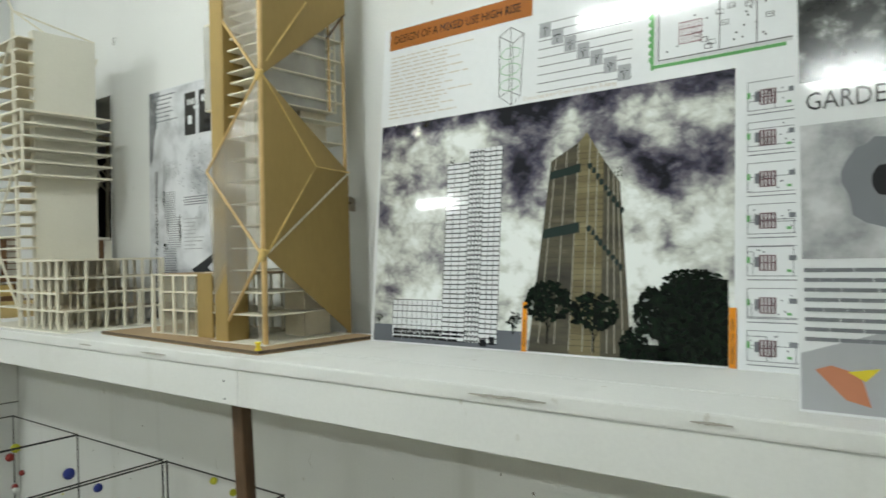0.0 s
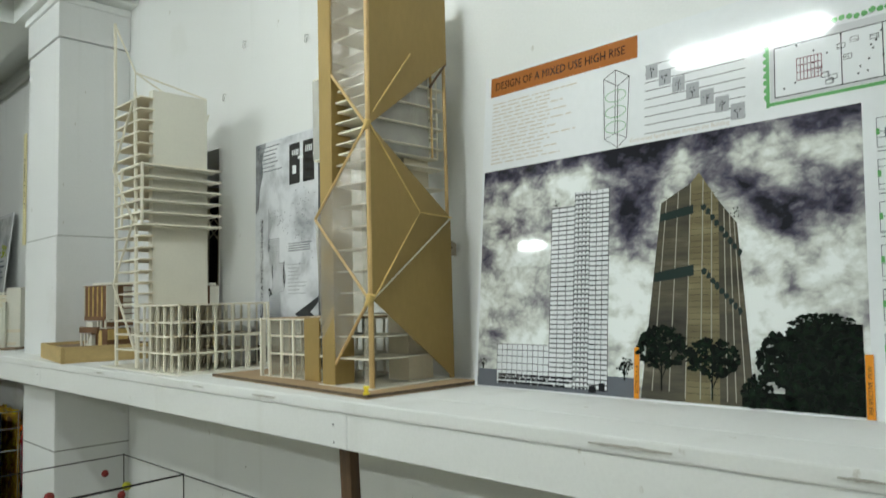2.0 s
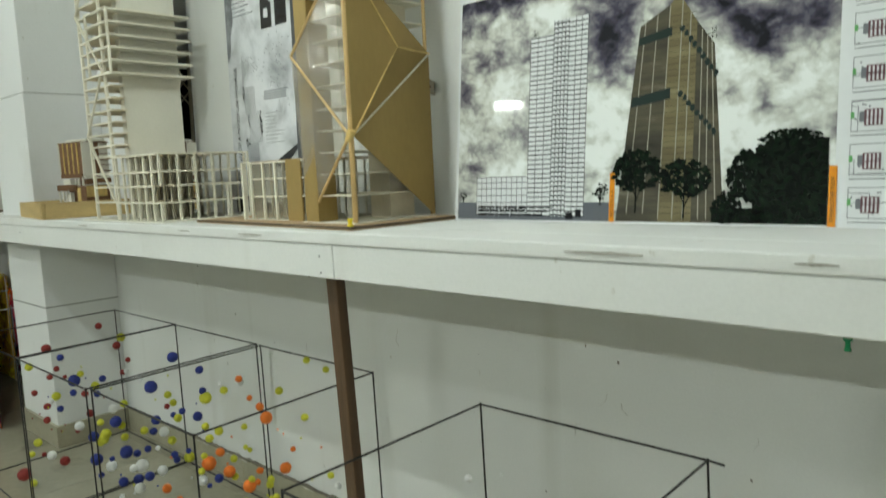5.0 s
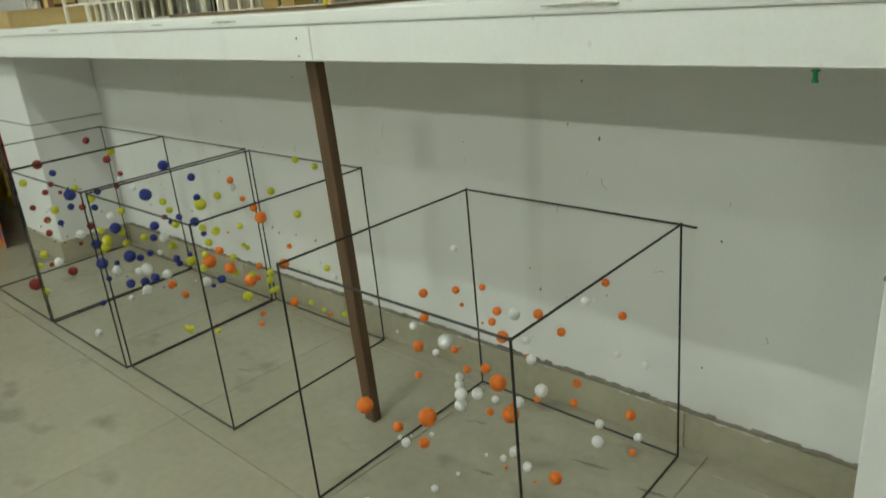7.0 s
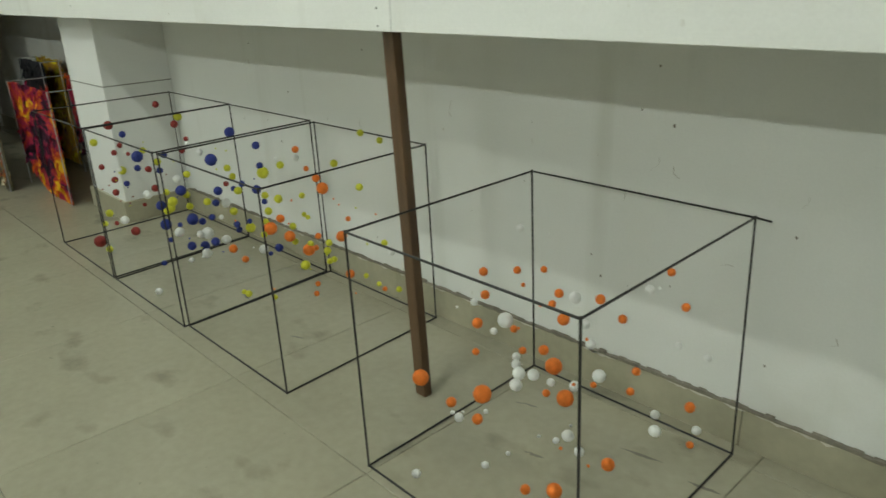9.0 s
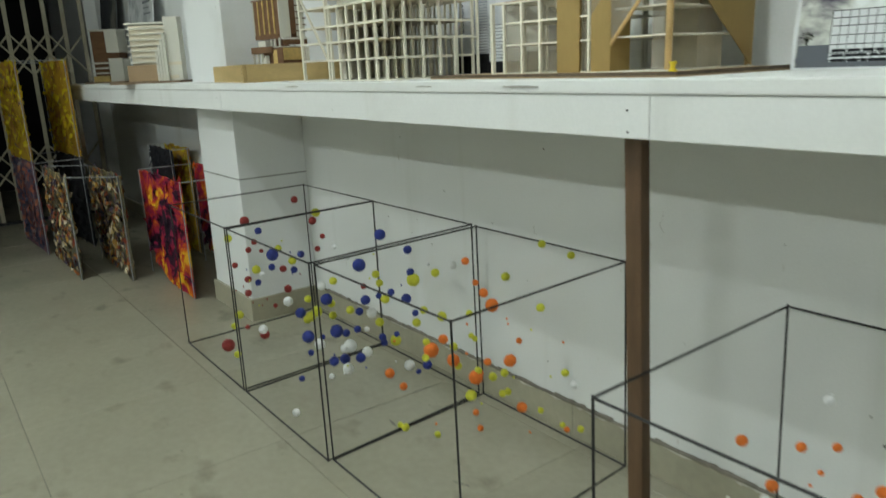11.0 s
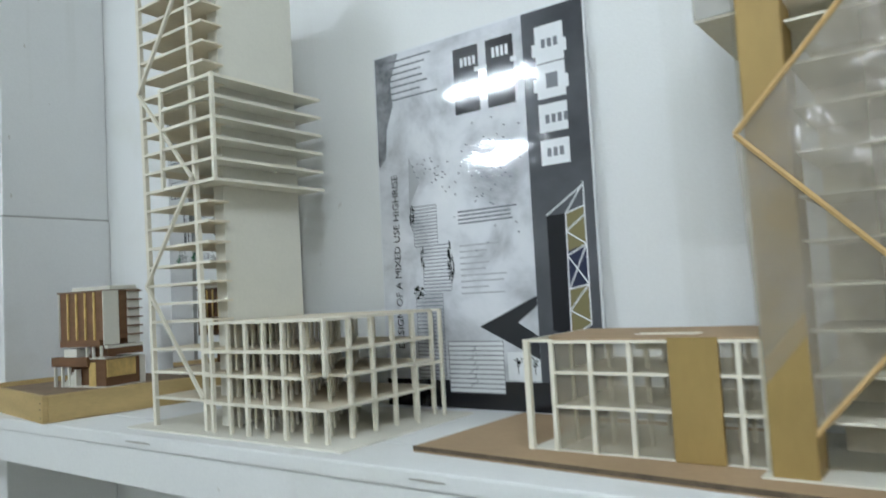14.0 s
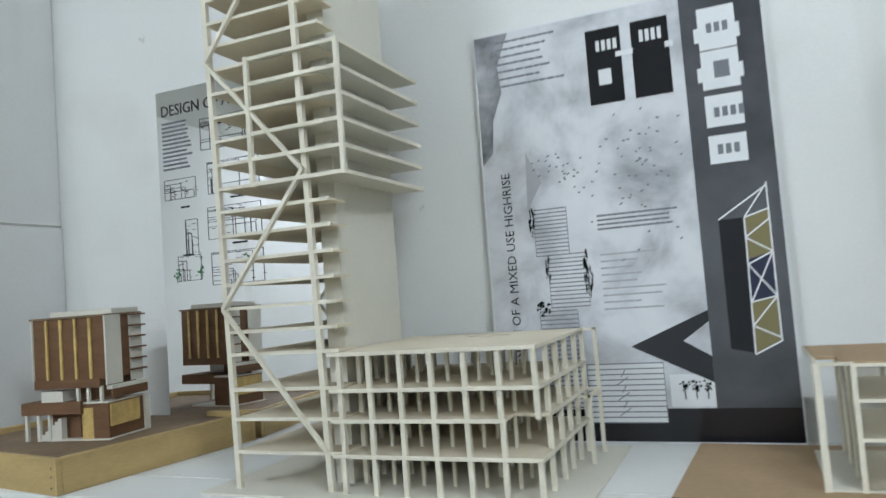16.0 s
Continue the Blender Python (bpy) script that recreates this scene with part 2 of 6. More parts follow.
GATE = mat("gate_cream_paint", (0.50, 0.46, 0.33), 0.5, var=0.3, big=3, fine=60, bump=0.1)
# near-black colour standing in for the gloom beyond the gate; also the rail's colour
DARK = mat("painted_dark", (0.02, 0.02, 0.022), 0.9, var=0.3)
GREEN_PIN = mat("green_plastic", (0.01, 0.22, 0.08), 0.35, bump=0)
TUBE_GLASS = glow("tube_glow", (0.93, 1.0, 0.97), TUBE_STRENGTH)
FITTING = mat("white_enamel", (0.78, 0.79, 0.78), 0.35, var=0.05, bump=0)
FOAM = {
    "red": mat("red_foam", (0.26, 0.025, 0.02), 0.7, var=0.25, fine=300, bump=0.35, random_var=0.15),
    "blue": mat("blue_foam", (0.015, 0.03, 0.22), 0.65, var=0.25, fine=300, bump=0.35, random_var=0.15),
    "yellow": mat("yellow_foam", (0.60, 0.60, 0.04), 0.7, var=0.2, fine=300, bump=0.35, random_var=0.15),
    "orange": mat("orange_foam", (0.80, 0.19, 0.02), 0.7, var=0.2, fine=300, bump=0.35, random_var=0.15),
    "white": mat("white_foam", (0.82, 0.83, 0.82), 0.7, var=0.06, fine=300, bump=0.35, random_var=0.05),
}


def ink(name, c, rough=0.07):
    return mat(name, c, rough, var=0.06, bump=0)


def ripple(m, strength, scale=11.0):
    """Slight waviness of a laminated sheet, which breaks up its reflections."""
    n, l = m.node_tree.nodes, m.node_tree.links
    co, tx, bp = n.new("ShaderNodeTexCoord"), n.new("ShaderNodeTexNoise"), n.new("ShaderNodeBump")
    tx.inputs["Scale"].default_value, tx.inputs["Detail"].default_value = scale, 5
    l.new(co.outputs["Object"], tx.inputs["Vector"])
    bp.inputs["Strength"].default_value, bp.inputs["Distance"].default_value = strength, 0.004
    l.new(tx.outputs[0], bp.inputs["Height"])
    l.new(bp.outputs[0], n["Principled BSDF"].inputs["Normal"])


PAPER = ink("glossy_white_print", (0.80, 0.82, 0.83))
CHAMPAGNE = ink("champagne_ink", (0.36, 0.34, 0.28))
INK_BLACK = ink("black_ink", (0.015, 0.015, 0.018))
INK_GREY = ink("grey_ink", (0.20, 0.21, 0.23))
INK_MID = ink("mid_grey_ink", (0.42, 0.43, 0.45))
INK_PALE = ink("pale_grey_ink", (0.62, 0.63, 0.64))
INK_ORANGE = ink("orange_ink", (0.38, 0.135, 0.035))
INK_AMBER = ink("amber_ink", (0.75, 0.28, 0.02))
INK_TEXT = ink("tan_text_ink", (0.64, 0.57, 0.48))
INK_GREEN = ink("green_ink", (0.16, 0.42, 0.16))
INK_MAROON = ink("maroon_ink", (0.22, 0.07, 0.09))
INK_CORE = ink("dark_maroon_ink", (0.16, 0.085, 0.10))
INK_LEAF = ramp_print("tree_ink", [(0.4, (0.002, 0.004, 0.003)), (0.62, (0.006, 0.013, 0.007)), (0.78, (0.018, 0.035, 0.018))], 90, spec=0.2)
CLOUDS = cloud_print()
FACADE_L = ramp_print("bronze_facade_print", [(0.3, (0.035, 0.033, 0.028)), (0.6, (0.10, 0.088, 0.06)), (0.75, (0.20, 0.18, 0.14))], 5, rough=0.08, stretch=(1, 5, 1))
FACADE_R = ramp_print("gold_facade_print", [(0.3, (0.10, 0.085, 0.045)), (0.6, (0.21, 0.175, 0.095)), (0.75, (0.30, 0.26, 0.16))], 5, rough=0.08, stretch=(1, 6, 1))
GREY_CLOUD = ramp_print("grey_cloud_print", [(0.30, (0.34, 0.35, 0.37)), (0.44, (0.56, 0.575, 0.60)), (0.54, (0.70, 0.715, 0.74)), (0.7, (0.78, 0.79, 0.81))], 8, rough=0.05, distort=0.3)
SLATE = ramp_print("slate_band_print", [(0.3, (0.055, 0.058, 0.065)), (0.7, (0.12, 0.125, 0.135))], 5, rough=0.06)
GROVE = ramp_print("grove_photo_print", [(0.35, (0.008, 0.009, 0.009)), (0.5, (0.03, 0.032, 0.03)), (0.58, (0.15, 0.16, 0.15)), (0.68, (0.6, 0.62, 0.6))], 26)
MAP_GREY = ramp_print("grey_map_print", [(0.35, (0.22, 0.23, 0.24)), (0.5, (0.45, 0.46, 0.47)), (0.6, (0.60, 0.61, 0.62))], 12)
ripple(GREY_CLOUD, 0.30)
ripple(SLATE, 0.30)
MIRROR = mat("mirror_acrylic", (0.96, 0.96, 0.97), 0.012, metal=1.0, var=0.01, bump=0)
ART_FIRE = ramp_print("crimson_orange_fabric", [(0.36, (0.015, 0.008, 0.018)), (0.44, (0.05, 0.01, 0.03)), (0.47, (0.30, 0.012, 0.06)), (0.53, (0.42, 0.03, 0.03)), (0.58, (0.62, 0.12, 0.01)), (0.64, (0.80, 0.48, 0.02))], 6, rough=0.8, distort=1.2, spec=0.2)
ART_SHELL = ramp_print("collage_of_chips", [(0.34, (0.03, 0.03, 0.045)), (0.44, (0.18, 0.06, 0.03)), (0.5, (0.10, 0.11, 0.15)), (0.56, (0.42, 0.18, 0.05)), (0.60, (0.66, 0.46, 0.06)), (0.70, (0.70, 0.64, 0.45))], 15, rough=0.8, distort=1.0, spec=0.2)
ART_YELLOW = ramp_print("yellow_collage", [(0.30, (0.12, 0.07, 0.10)), (0.42, (0.45, 0.30, 0.06)), (0.5, (0.72, 0.58, 0.02)), (0.7, (0.80, 0.68, 0.05))], 8, rough=0.8, distort=1.0, spec=0.2)
ART_CORAL = ramp_print("coral_grey_collage", [(0.36, (0.06, 0.05, 0.10)), (0.46, (0.22, 0.20, 0.24)), (0.54, (0.50, 0.16, 0.09)), (0.66, (0.60, 0.25, 0.14))], 14, rough=0.8, distort=1.2, spec=0.2)


def chips(m, colors, share):
    """Scraps that each take a colour of their own, over the ground of m."""
    n, l = m.node_tree.nodes, m.node_tree.links
    p = n["Principled BSDF"]
    base = p.inputs["Base Color"].links[0].from_socket
    geo, r, mx, pick = n.new("ShaderNodeNewGeometry"), n.new("ShaderNodeValToRGB"), n.new("ShaderNodeMix"), n.new("ShaderNodeMapRange")
    r.color_ramp.interpolation = "CONSTANT"
    while len(r.color_ramp.elements) < len(colors):
        r.color_ramp.elements.new(0.5)
    for k, c in enumerate(colors):
        r.color_ramp.elements[k].position, r.color_ramp.elements[k].color = k / len(colors), (*c, 1)
    l.new(geo.outputs["Random Per Island"], r.inputs[0])
    mx.data_type = "RGBA"
    mx.inputs[0].default_value = share
    l.new(base, mx.inputs[6])
    l.new(r.outputs[0], mx.inputs[7])
    l.new(mx.outputs[2], p.inputs["Base Color"])


chips(ART_SHELL, [(0.03, 0.03, 0.04), (0.55, 0.30, 0.05), (0.10, 0.09, 0.12), (0.75, 0.58, 0.25), (0.30, 0.06, 0.03), (0.05, 0.05, 0.09), (0.80, 0.72, 0.50), (0.42, 0.14, 0.03), (0.16, 0.17, 0.10)], 0.75)
chips(ART_CORAL, [(0.55, 0.17, 0.10), (0.22, 0.20, 0.25), (0.60, 0.25, 0.16), (0.07, 0.08, 0.16), (0.45, 0.12, 0.10), (0.30, 0.26, 0.28)], 0.65)
chips(ART_YELLOW, [(0.80, 0.66, 0.02), (0.72, 0.55, 0.02), (0.85, 0.74, 0.06), (0.50, 0.22, 0.04), (0.78, 0.62, 0.02), (0.16, 0.08, 0.14)], 0.6)

# ---- mesh helpers ----
class Shape:
    """Gathers boxes, rods and sheets into one mesh."""

    def __init__(self):
        self.v, self.f = [], []

    def box(self, x0, x1, y0, y1, z0, z1):
        k = len(self.v)
        self.v += [(x, y, z) for z in (z0, z1) for y in (y0, y1) for x in (x0, x1)]
        self.f += [tuple(k + i for i in q) for q in ((0, 2, 3, 1), (4, 5, 7, 6), (0, 1, 5, 4), (2, 6, 7, 3), (0, 4, 6, 2), (1, 3, 7, 5))]
        return self

    def rod(self, p, q, r, sides=4):
        p, q = Vector(p), Vector(q)
        d = (q - p).normalized()
        a = d.orthogonal().normalized()
        if abs(d.z) > 0.9:
            a = (Vector((1, 1, 0)) - d * d.dot(Vector((1, 1, 0)))).normalized()
        b = d.cross(a)
        k = len(self.v)
        for e in (p, q):
            for i in range(sides):
                w = math.tau * i / sides
                self.v.append(tuple(e + r * (math.cos(w) * a + math.sin(w) * b)))
        for i in range(sides):
            j = (i + 1) % sides
            self.f.append((k + i, k + j, k + sides + j, k + sides + i))
        self.f += [tuple(k + i for i in reversed(range(sides))), tuple(k + sides + i for i in range(sides))]
        return self

    def sheet(self, pts, depth):
        """A flat polygon given thickness along its normal."""
        pts = [Vector(p) for p in pts]
        n = (pts[1] - pts[0]).cross(pts[2] - pts[0]).normalized() * depth
        k, m = len(self.v), len(pts)
        self.v += [tuple(p) for p in pts] + [tuple(p + n) for p in pts]
        self.f += [tuple(k + i for i in reversed(range(m))), tuple(k + m + i for i in range(m))]
        self.f += [(k + i, k + (i + 1) % m, k + m + (i + 1) % m, k + m + i) for i in range(m)]
        return self

    def flat(self, pts):
        k = len(self.v)
        self.v += [tuple(p) for p in pts]
        self.f.append(tuple(range(k, k + len(pts))))
        return self

    def rect(self, x0, x1, y0, y1, z):
        return self.flat([(x0, y0, z), (x1, y0, z), (x1, y1, z), (x0, y1, z)])

    def line(self, a, b, w, z):
        """A flat stroke in the xy plane."""
        d = Vector((b[0] - a[0], b[1] - a[1], 0)).normalized() * w / 2
        n = (-d.y, d.x)
        return self.flat([(a[0] - n[0], a[1] - n[1], z), (b[0] - n[0], b[1] - n[1], z), (b[0] + n[0], b[1] + n[1], z), (a[0] + n[0], a[1] + n[1], z)])

    def blob(self, x, y, rx, ry, z, n=14, rough=0.25):
        return self.flat([(x + rx * (1 + rough * (random.random() - 0.5)) * math.cos(math.tau * i / n), y + ry * (1 + rough * (random.random() - 0.5)) * math.sin(math.tau * i / n), z) for i in range(n)])

    def mesh(self, name):
        me = bpy.data.meshes.new(name)
        me.from_pydata(self.v, [], self.f)
        me.update()
        return me


def bevelled(shape, width, segments=2):
    bm = bmesh.new()
    bm.from_mesh(shape.mesh("tmp"))
    bmesh.ops.recalc_face_normals(bm, faces=bm.faces)
    bmesh.ops.bevel(bm, geom=list(bm.edges), offset=width, segments=segments, affect="EDGES", profile=0.6)
    out = Shape()
    out.v = [tuple(v.co) for v in bm.verts]
    bm.verts.index_update()
    out.f = [tuple(v.index for v in f.verts) for f in bm.faces]
    bm.free()
    return out


def part(name, shape, material, parent=None, label=""):
    me = shape if isinstance(shape, bpy.types.Mesh) else shape.mesh(name)
    if not me.materials:
        me.materials.append(material)
    ob = new(name, me)
    ob.parent = parent
    if label:
        ob["label"] = label
    return ob


def thing(name, at=(0, 0, 0), turn=0, label="", category="", group="", kind=""):
    ob = new(name)
    ob.matrix_world = pose(*at, 0, 0, turn)
    ob.empty_display_size = 0.05
    return tagged(ob, label, category, group, kind)


def words(name, text, size, material, parent, u, v, w=0.0009, turn=0, stretch=1.0, label=""):
    cu = bpy.data.curves.new("lettering", "FONT")
    cu.body, cu.size, cu.resolution_u = text, size, 2
    tmp = bpy.data.objects.new("lettering", cu)
    scene.collection.objects.link(tmp)
    bpy.context.view_layer.update()
    me = bpy.data.meshes.new_from_object(tmp.evaluated_get(bpy.context.evaluated_depsgraph_get()))
    bpy.data.objects.remove(tmp)
    me.materials.clear()
    me.materials.append(material)
    ob = new(name, me)
    ob.parent = parent
    ob.matrix_basis = pose(u, v, w, 0, 0, turn) @ Matrix.Diagonal((stretch, 1, 1, 1))
    if label:
        ob["label"] = label
    return ob


def structure(name, shape, material, label, category):
    return tagged(part(name, shape, material), label, category, kind="structure")


# ---- setting ----
X0, X1, Y0 = -5.6, 5.4, -7.6
COL_L = (-2.59, -2.158)
COL_R = (1.045, 1.44)
COL_Y = -0.311
structure("floor", Shape().box(X0 - 2, X1 + 0.15, Y0 - 0.15, 0.15, -0.12, -0.004), GROUT, "grey mortar bed under beige floor tiles", "floor")
structure("wall_back", Shape().box(X0 - 2, X1 + 0.15, 0, 0.15, 0, CEIL + 0.35), WALL, "white painted wall with drip stains and scuffs", "wall")
structure("wall_front", Shape().box(X0 - 2, X1 + 0.15, Y0 - 0.15, Y0, 0, CEIL + 0.35), WALL, "plain white painted wall", "wall")
structure("wall_right", Shape().box(X1, X1 + 0.15, Y0, 0, 0, CEIL + 0.35), WALL, "plain white painted wall", "wall")
# the darkness of the room beyond is put into this wall's colour
structure("wall_beyond_gate", Shape().box(X0 - 2.15, X0 - 2, Y0, 0, 0, CEIL + 0.35), DARK, "near-black wall standing in for unlit room behind gate", "wall")
# the wall round the gate opening
gw = Shape().box(X0 - 0.12, X0, Y0, -3.4, 0, CEIL + 0.35).box(X0 - 0.12, X0, -3.4, 0, 2.45, CEIL + 0.35).box(X0 - 0.12, X0, -0.09, 0, 0, 2.45)
structure("wall_left", gw, WALL, "white wall with wide gate opening", "wall")

# added unseen wall: gives the mirror sheet white to reflect, shades the gate
structure("wall_added_for_mirror", Shape().box(-4.12, -4.0, Y0, -1.62, 0, CEIL - 0.001), WALL, "added unseen white wall for mirror sheet to reflect", "wall")


def column(name, x0, x1):
    sh = bevelled(Shape().box(x0, x1, COL_Y, -0.001, 0, 1.536).box(x0 + 0.005, x1 - 0.005, COL_Y + 0.005, -0.001, 1.541, 2.412).box(x0, x1, COL_Y, -0.001, 2.417, CEIL), 0.004)
    col = structure(name, sh, COLUMN, "white painted square column with boarded seams", "column")
    part("seam", Shape().box(x0 + 0.006, x1 - 0.006, COL_Y + 0.006, -0.002, 1.53, 1.545), mat("seam_shadow", (0.42, 0.42, 0.40), 0.9), col)
    part("moulding", bevelled(Shape().box(x0 - 0.012, x1 + 0.012, COL_Y - 0.012, -0.001, 2.572, 2.605), 0.006), CEILING, col, "white moulded cornice strip")
    part("lower_seam", Shape().box(x0 - 0.0015, x1 + 0.0015, COL_Y - 0.0015, -0.002, 0.622, 0.627), mat("seam_shadow", (0.30, 0.30, 0.28), 0.9), col)
    part("base_tile", bevelled(Shape().box(x0 - 0.012, x1 + 0.012, COL_Y - 0.012, -0.001, 0, 0.10), 0.003), SKIRT, col, "beige skirting tile band")
    return col


column("column_left", *COL_L)
column("column_right", *COL_R)

ceil = Shape().box(X0 - 2, X1 + 0.15, Y0 - 0.15, 0.15, CEIL + 0.15, CEIL + 0.40)
SLOT = -0.25
ceil.box(COL_L[1], COL_L[1] + 0.09, Y0, -0.001, CEIL, CEIL + 0.15)
ceil.box(COL_L[1] + 0.09, COL_R[0] - 0.09, Y0, SLOT, CEIL, CEIL + 0.15)
ceil.box(COL_R[0] - 0.09, COL_R[1] + 0.09, Y0, -0.001, CEIL, CEIL + 0.15)
ceil.box(COL_R[1] + 0.09, X1, Y0, SLOT, CEIL, CEIL + 0.15)
ceil.box(COL_L[0] - 0.09, COL_L[1], COL_Y - 0.04, -0.001, CEIL, CEIL + 0.15)
ceil.box(X0 - 2, COL_L[0] - 0.09, -1.1, SLOT, CEIL, CEIL + 0.15)
ceil.box(X0 - 2, COL_L[0] - 0.09, Y0, -1.1, CEIL, CEIL + 0.15)
ceil.box(COL_L[0] - 0.09, COL_L[1], Y0, -1.1, CEIL, CEIL + 0.15)
structure("ceiling", ceil, CEILING, "white painted ceiling with beams and recesses", "ceiling")
trim = bevelled(Shape().box(COL_L[1] + 0.02, COL_R[0] - 0.02, -0.028, -0.001, 2.645, 2.685).box(X0, COL_L[0] - 0.02, -0.028, -0.001, 2.645, 2.685).box(COL_R[1] + 0.02, X1, -0.028, -0.001, 2.645, 2.685), 0.008)
structure("trim", trim, CEILING, "white cornice moulding along wall top", "trim")

# tube lamps on the ceiling
def tube_lamp(x, y, first=[]):
    m = pose(x, y, 0)
    if first:
        return copy_thing(first[0], m)
    t = thing("ceiling_light", (x, y, 0), 0, "white batten with lit fluorescent tube on ceiling", "ceiling light", "ceiling tube lights")
    batten = part("batten", bevelled(Shape().box(-0.33, 0.33, -0.035, 0.035, TUBE_Z + 0.03, CEIL - 0.001), 0.006), FITTING, t)
    part("tube", Shape().rod((-0.30, 0, TUBE_Z), (0.30, 0, TUBE_Z), 0.020, 12), TUBE_GLASS, t, "glowing white glass tube")
    # unseen wings added to cut the tube's light on the ceiling
    part("spill_wings", Shape().sheet([(-0.31, -0.062, TUBE_Z + 0.022), (-0.31, -0.036, TUBE_Z + 0.034), (0.31, -0.036, TUBE_Z + 0.034), (0.31, -0.062, TUBE_Z + 0.022)], 0.002).sheet([(-0.31, 0.036, TUBE_Z + 0.034), (-0.31, 0.062, TUBE_Z + 0.022), (0.31, 0.062, TUBE_Z + 0.022), (0.31, 0.036, TUBE_Z + 0.034)], 0.002), FITTING, t, "added white enamel wings that keep tube light off ceiling")
    for s in (-0.315, 0.315):
        part("end_cap", Shape().box(s - 0.015, s + 0.015, -0.018, 0.018, TUBE_Z - 0.022, TUBE_Z + 0.035), FITTING, batten)
    first.append(t)
    return t


for tx, ty in TUBES:
    tube_lamp(tx, ty)

# ---- shelf ----
SH, FB, FT, SY = 1.024, 0.925, 0.998, -0.436
SHELF_X0 = -5.1
shelf = thing("wall_shelf", (0, 0, 0), 0, "long white painted display shelf with worn chipped edge", "shelf")
for x0, x1 in ((SHELF_X0, COL_L[0] - 0.001), (COL_L[1] + 0.001, COL_R[0] - 0.001), (COL_R[1] + 0.001, 3.2)):
    part("top_back", Shape().box(x0, x1, COL_Y, -0.001, FT, SH), SHELF, shelf)
front_board = part("top_board", bevelled(Shape().box(SHELF_X0, 3.2, SY - 0.004, COL_Y - 0.001, FT + 0.0004, SH), 0.004), SHELF, shelf, "white painted board with rounded edge")
edges = [SHELF_X0, -3.3, -1.921, 0.0, 1.94, 3.2]
boards = []
for a, b in zip(edges, edges[1:]):
    boards.append(part("fascia", bevelled(Shape().box(a + 0.0006, b - 0.0006, SY, SY + 0.022, FB, FT - 0.0005), 0.0015, 1), SHELF, shelf))
for sx, sz in ((-0.045, 0.972), (-0.043, 0.936), (-1.96, 0.97)):
    part("screw", Shape().rod((sx, SY - 0.001, sz), (sx, SY + 0.003, sz), 0.0021, 10), mat("screw_head", (0.1, 0.1, 0.1), 0.5, metal=0.6), boards[2] if sx > -1.9 else boards[1])
random.seed(8)
def chip(cx, w, h):
    n = 11
    up = [(cx - w / 2 + w * i / (n - 1), SY - 0.0055, SH - 0.012 + h * random.uniform(0.2, 0.5) * math.sin(math.pi * i / (n - 1))) for i in range(n)]
    dn = [(p[0], p[1], p[2] - h * random.uniform(0.5, 1.0) * math.sin(math.pi * (i + 0.4) / n) - 0.001) for i, p in enumerate(up)]
    return Shape().sheet(dn + up[::-1], -0.002)


for cx, w, h in ((0.64, 0.13, 0.0045), (-0.30, 0.10, 0.004), (0.93, 0.05, 0.003), (-0.62, 0.06, 0.003), (-1.3, 0.08, 0.003)):
    part("paint_chip", chip(cx, w, h), CHIP, front_board, "bare wood where paint has chipped")
post = thing("shelf_post", (0, 0, 0), 0, "dark brown wooden post under white shelf", "post")
ps = Shape()
ps.v = [(x + dx, y + dy, z) for z, dx, dy in ((0.0, -0.008, -0.004), (FT - 0.001, -0.028, -0.030)) for x, y in ((-0.060, -0.364), (-0.024, -0.364), (-0.024, -0.338), (-0.060, -0.338))]
ps.f = [(0, 3, 2, 1), (4, 5, 6, 7), (0, 1, 5, 4), (1, 2, 6, 5), (2, 3, 7, 6), (3, 0, 4, 7)]
part("timber", bevelled(ps, 0.003), WOOD, post)
gp = thing("push_pin", (0.961, SY + 0.011, 0), 0, "green plastic push pin under the shelf", "push pin")
part("pin_head", Shape().rod((0, 0, FB - 0.0055), (0, 0, FB - 0.0025), 0.0052, 12).rod((0, 0, FB - 0.0155), (0, 0, FB - 0.0055), 0.0030, 12).rod((0, 0, FB - 0.0185), (0, 0, FB - 0.0155), 0.0042, 12), GREEN_PIN, gp)
part("pin_point", Shape().rod((0, 0, FB - 0.003), (0, 0, FB + 0.002), 0.0007, 6), STEEL, gp)


# ---- posters ----
def board(name, w, h, m, label, group="", back=0.006, material=None, left=0.0):
    ob = part(name, Shape().box(left, w, 0, h, -back, 0), material or PAPER)
    ob.matrix_world = m @ Matrix.Diagonal((1, 1.015, 1, 1))
    return tagged(ob, label, "poster", group)


def leaning(x, y, z, lean):
    """Board at a foot point, top leaning back by lean degrees, facing the room."""
    return pose(x, y, z, 90 - lean, 0, 0)


def tree_print(sh, u, v, w, h, z, n=26, fine=1.0):
    for i in range(n):
        a, r = random.uniform(0, math.tau), math.sqrt(random.random())
        k = random.uniform(0.05, 0.115) * fine
        sh.blob(u + 0.52 * w * r * math.cos(a), v + 0.52 * h * r * math.sin(a), w * k, h * k * 1.1, z + i * 4e-6, 8, 1.1)
    return sh


def text_bars(u0, u1, v1, v0, rows, thick, z=0.0008, ragged=0.25, gap=0.12):
    sh = Shape()
    for i in range(rows):
        v = v1 - (v1 - v0) * i / max(1, rows - 1)
        u, end = u0, u1 - (u1 - u0) * ragged * random.random()
        while u < end:
            w = random.uniform(0.008, 0.028) * (u1 - u0) / 0.2
            sh.rect(u, min(end, u + w), v - thick / 2, v + thick / 2, z)
            u += w * (1 + gap)
    return sh


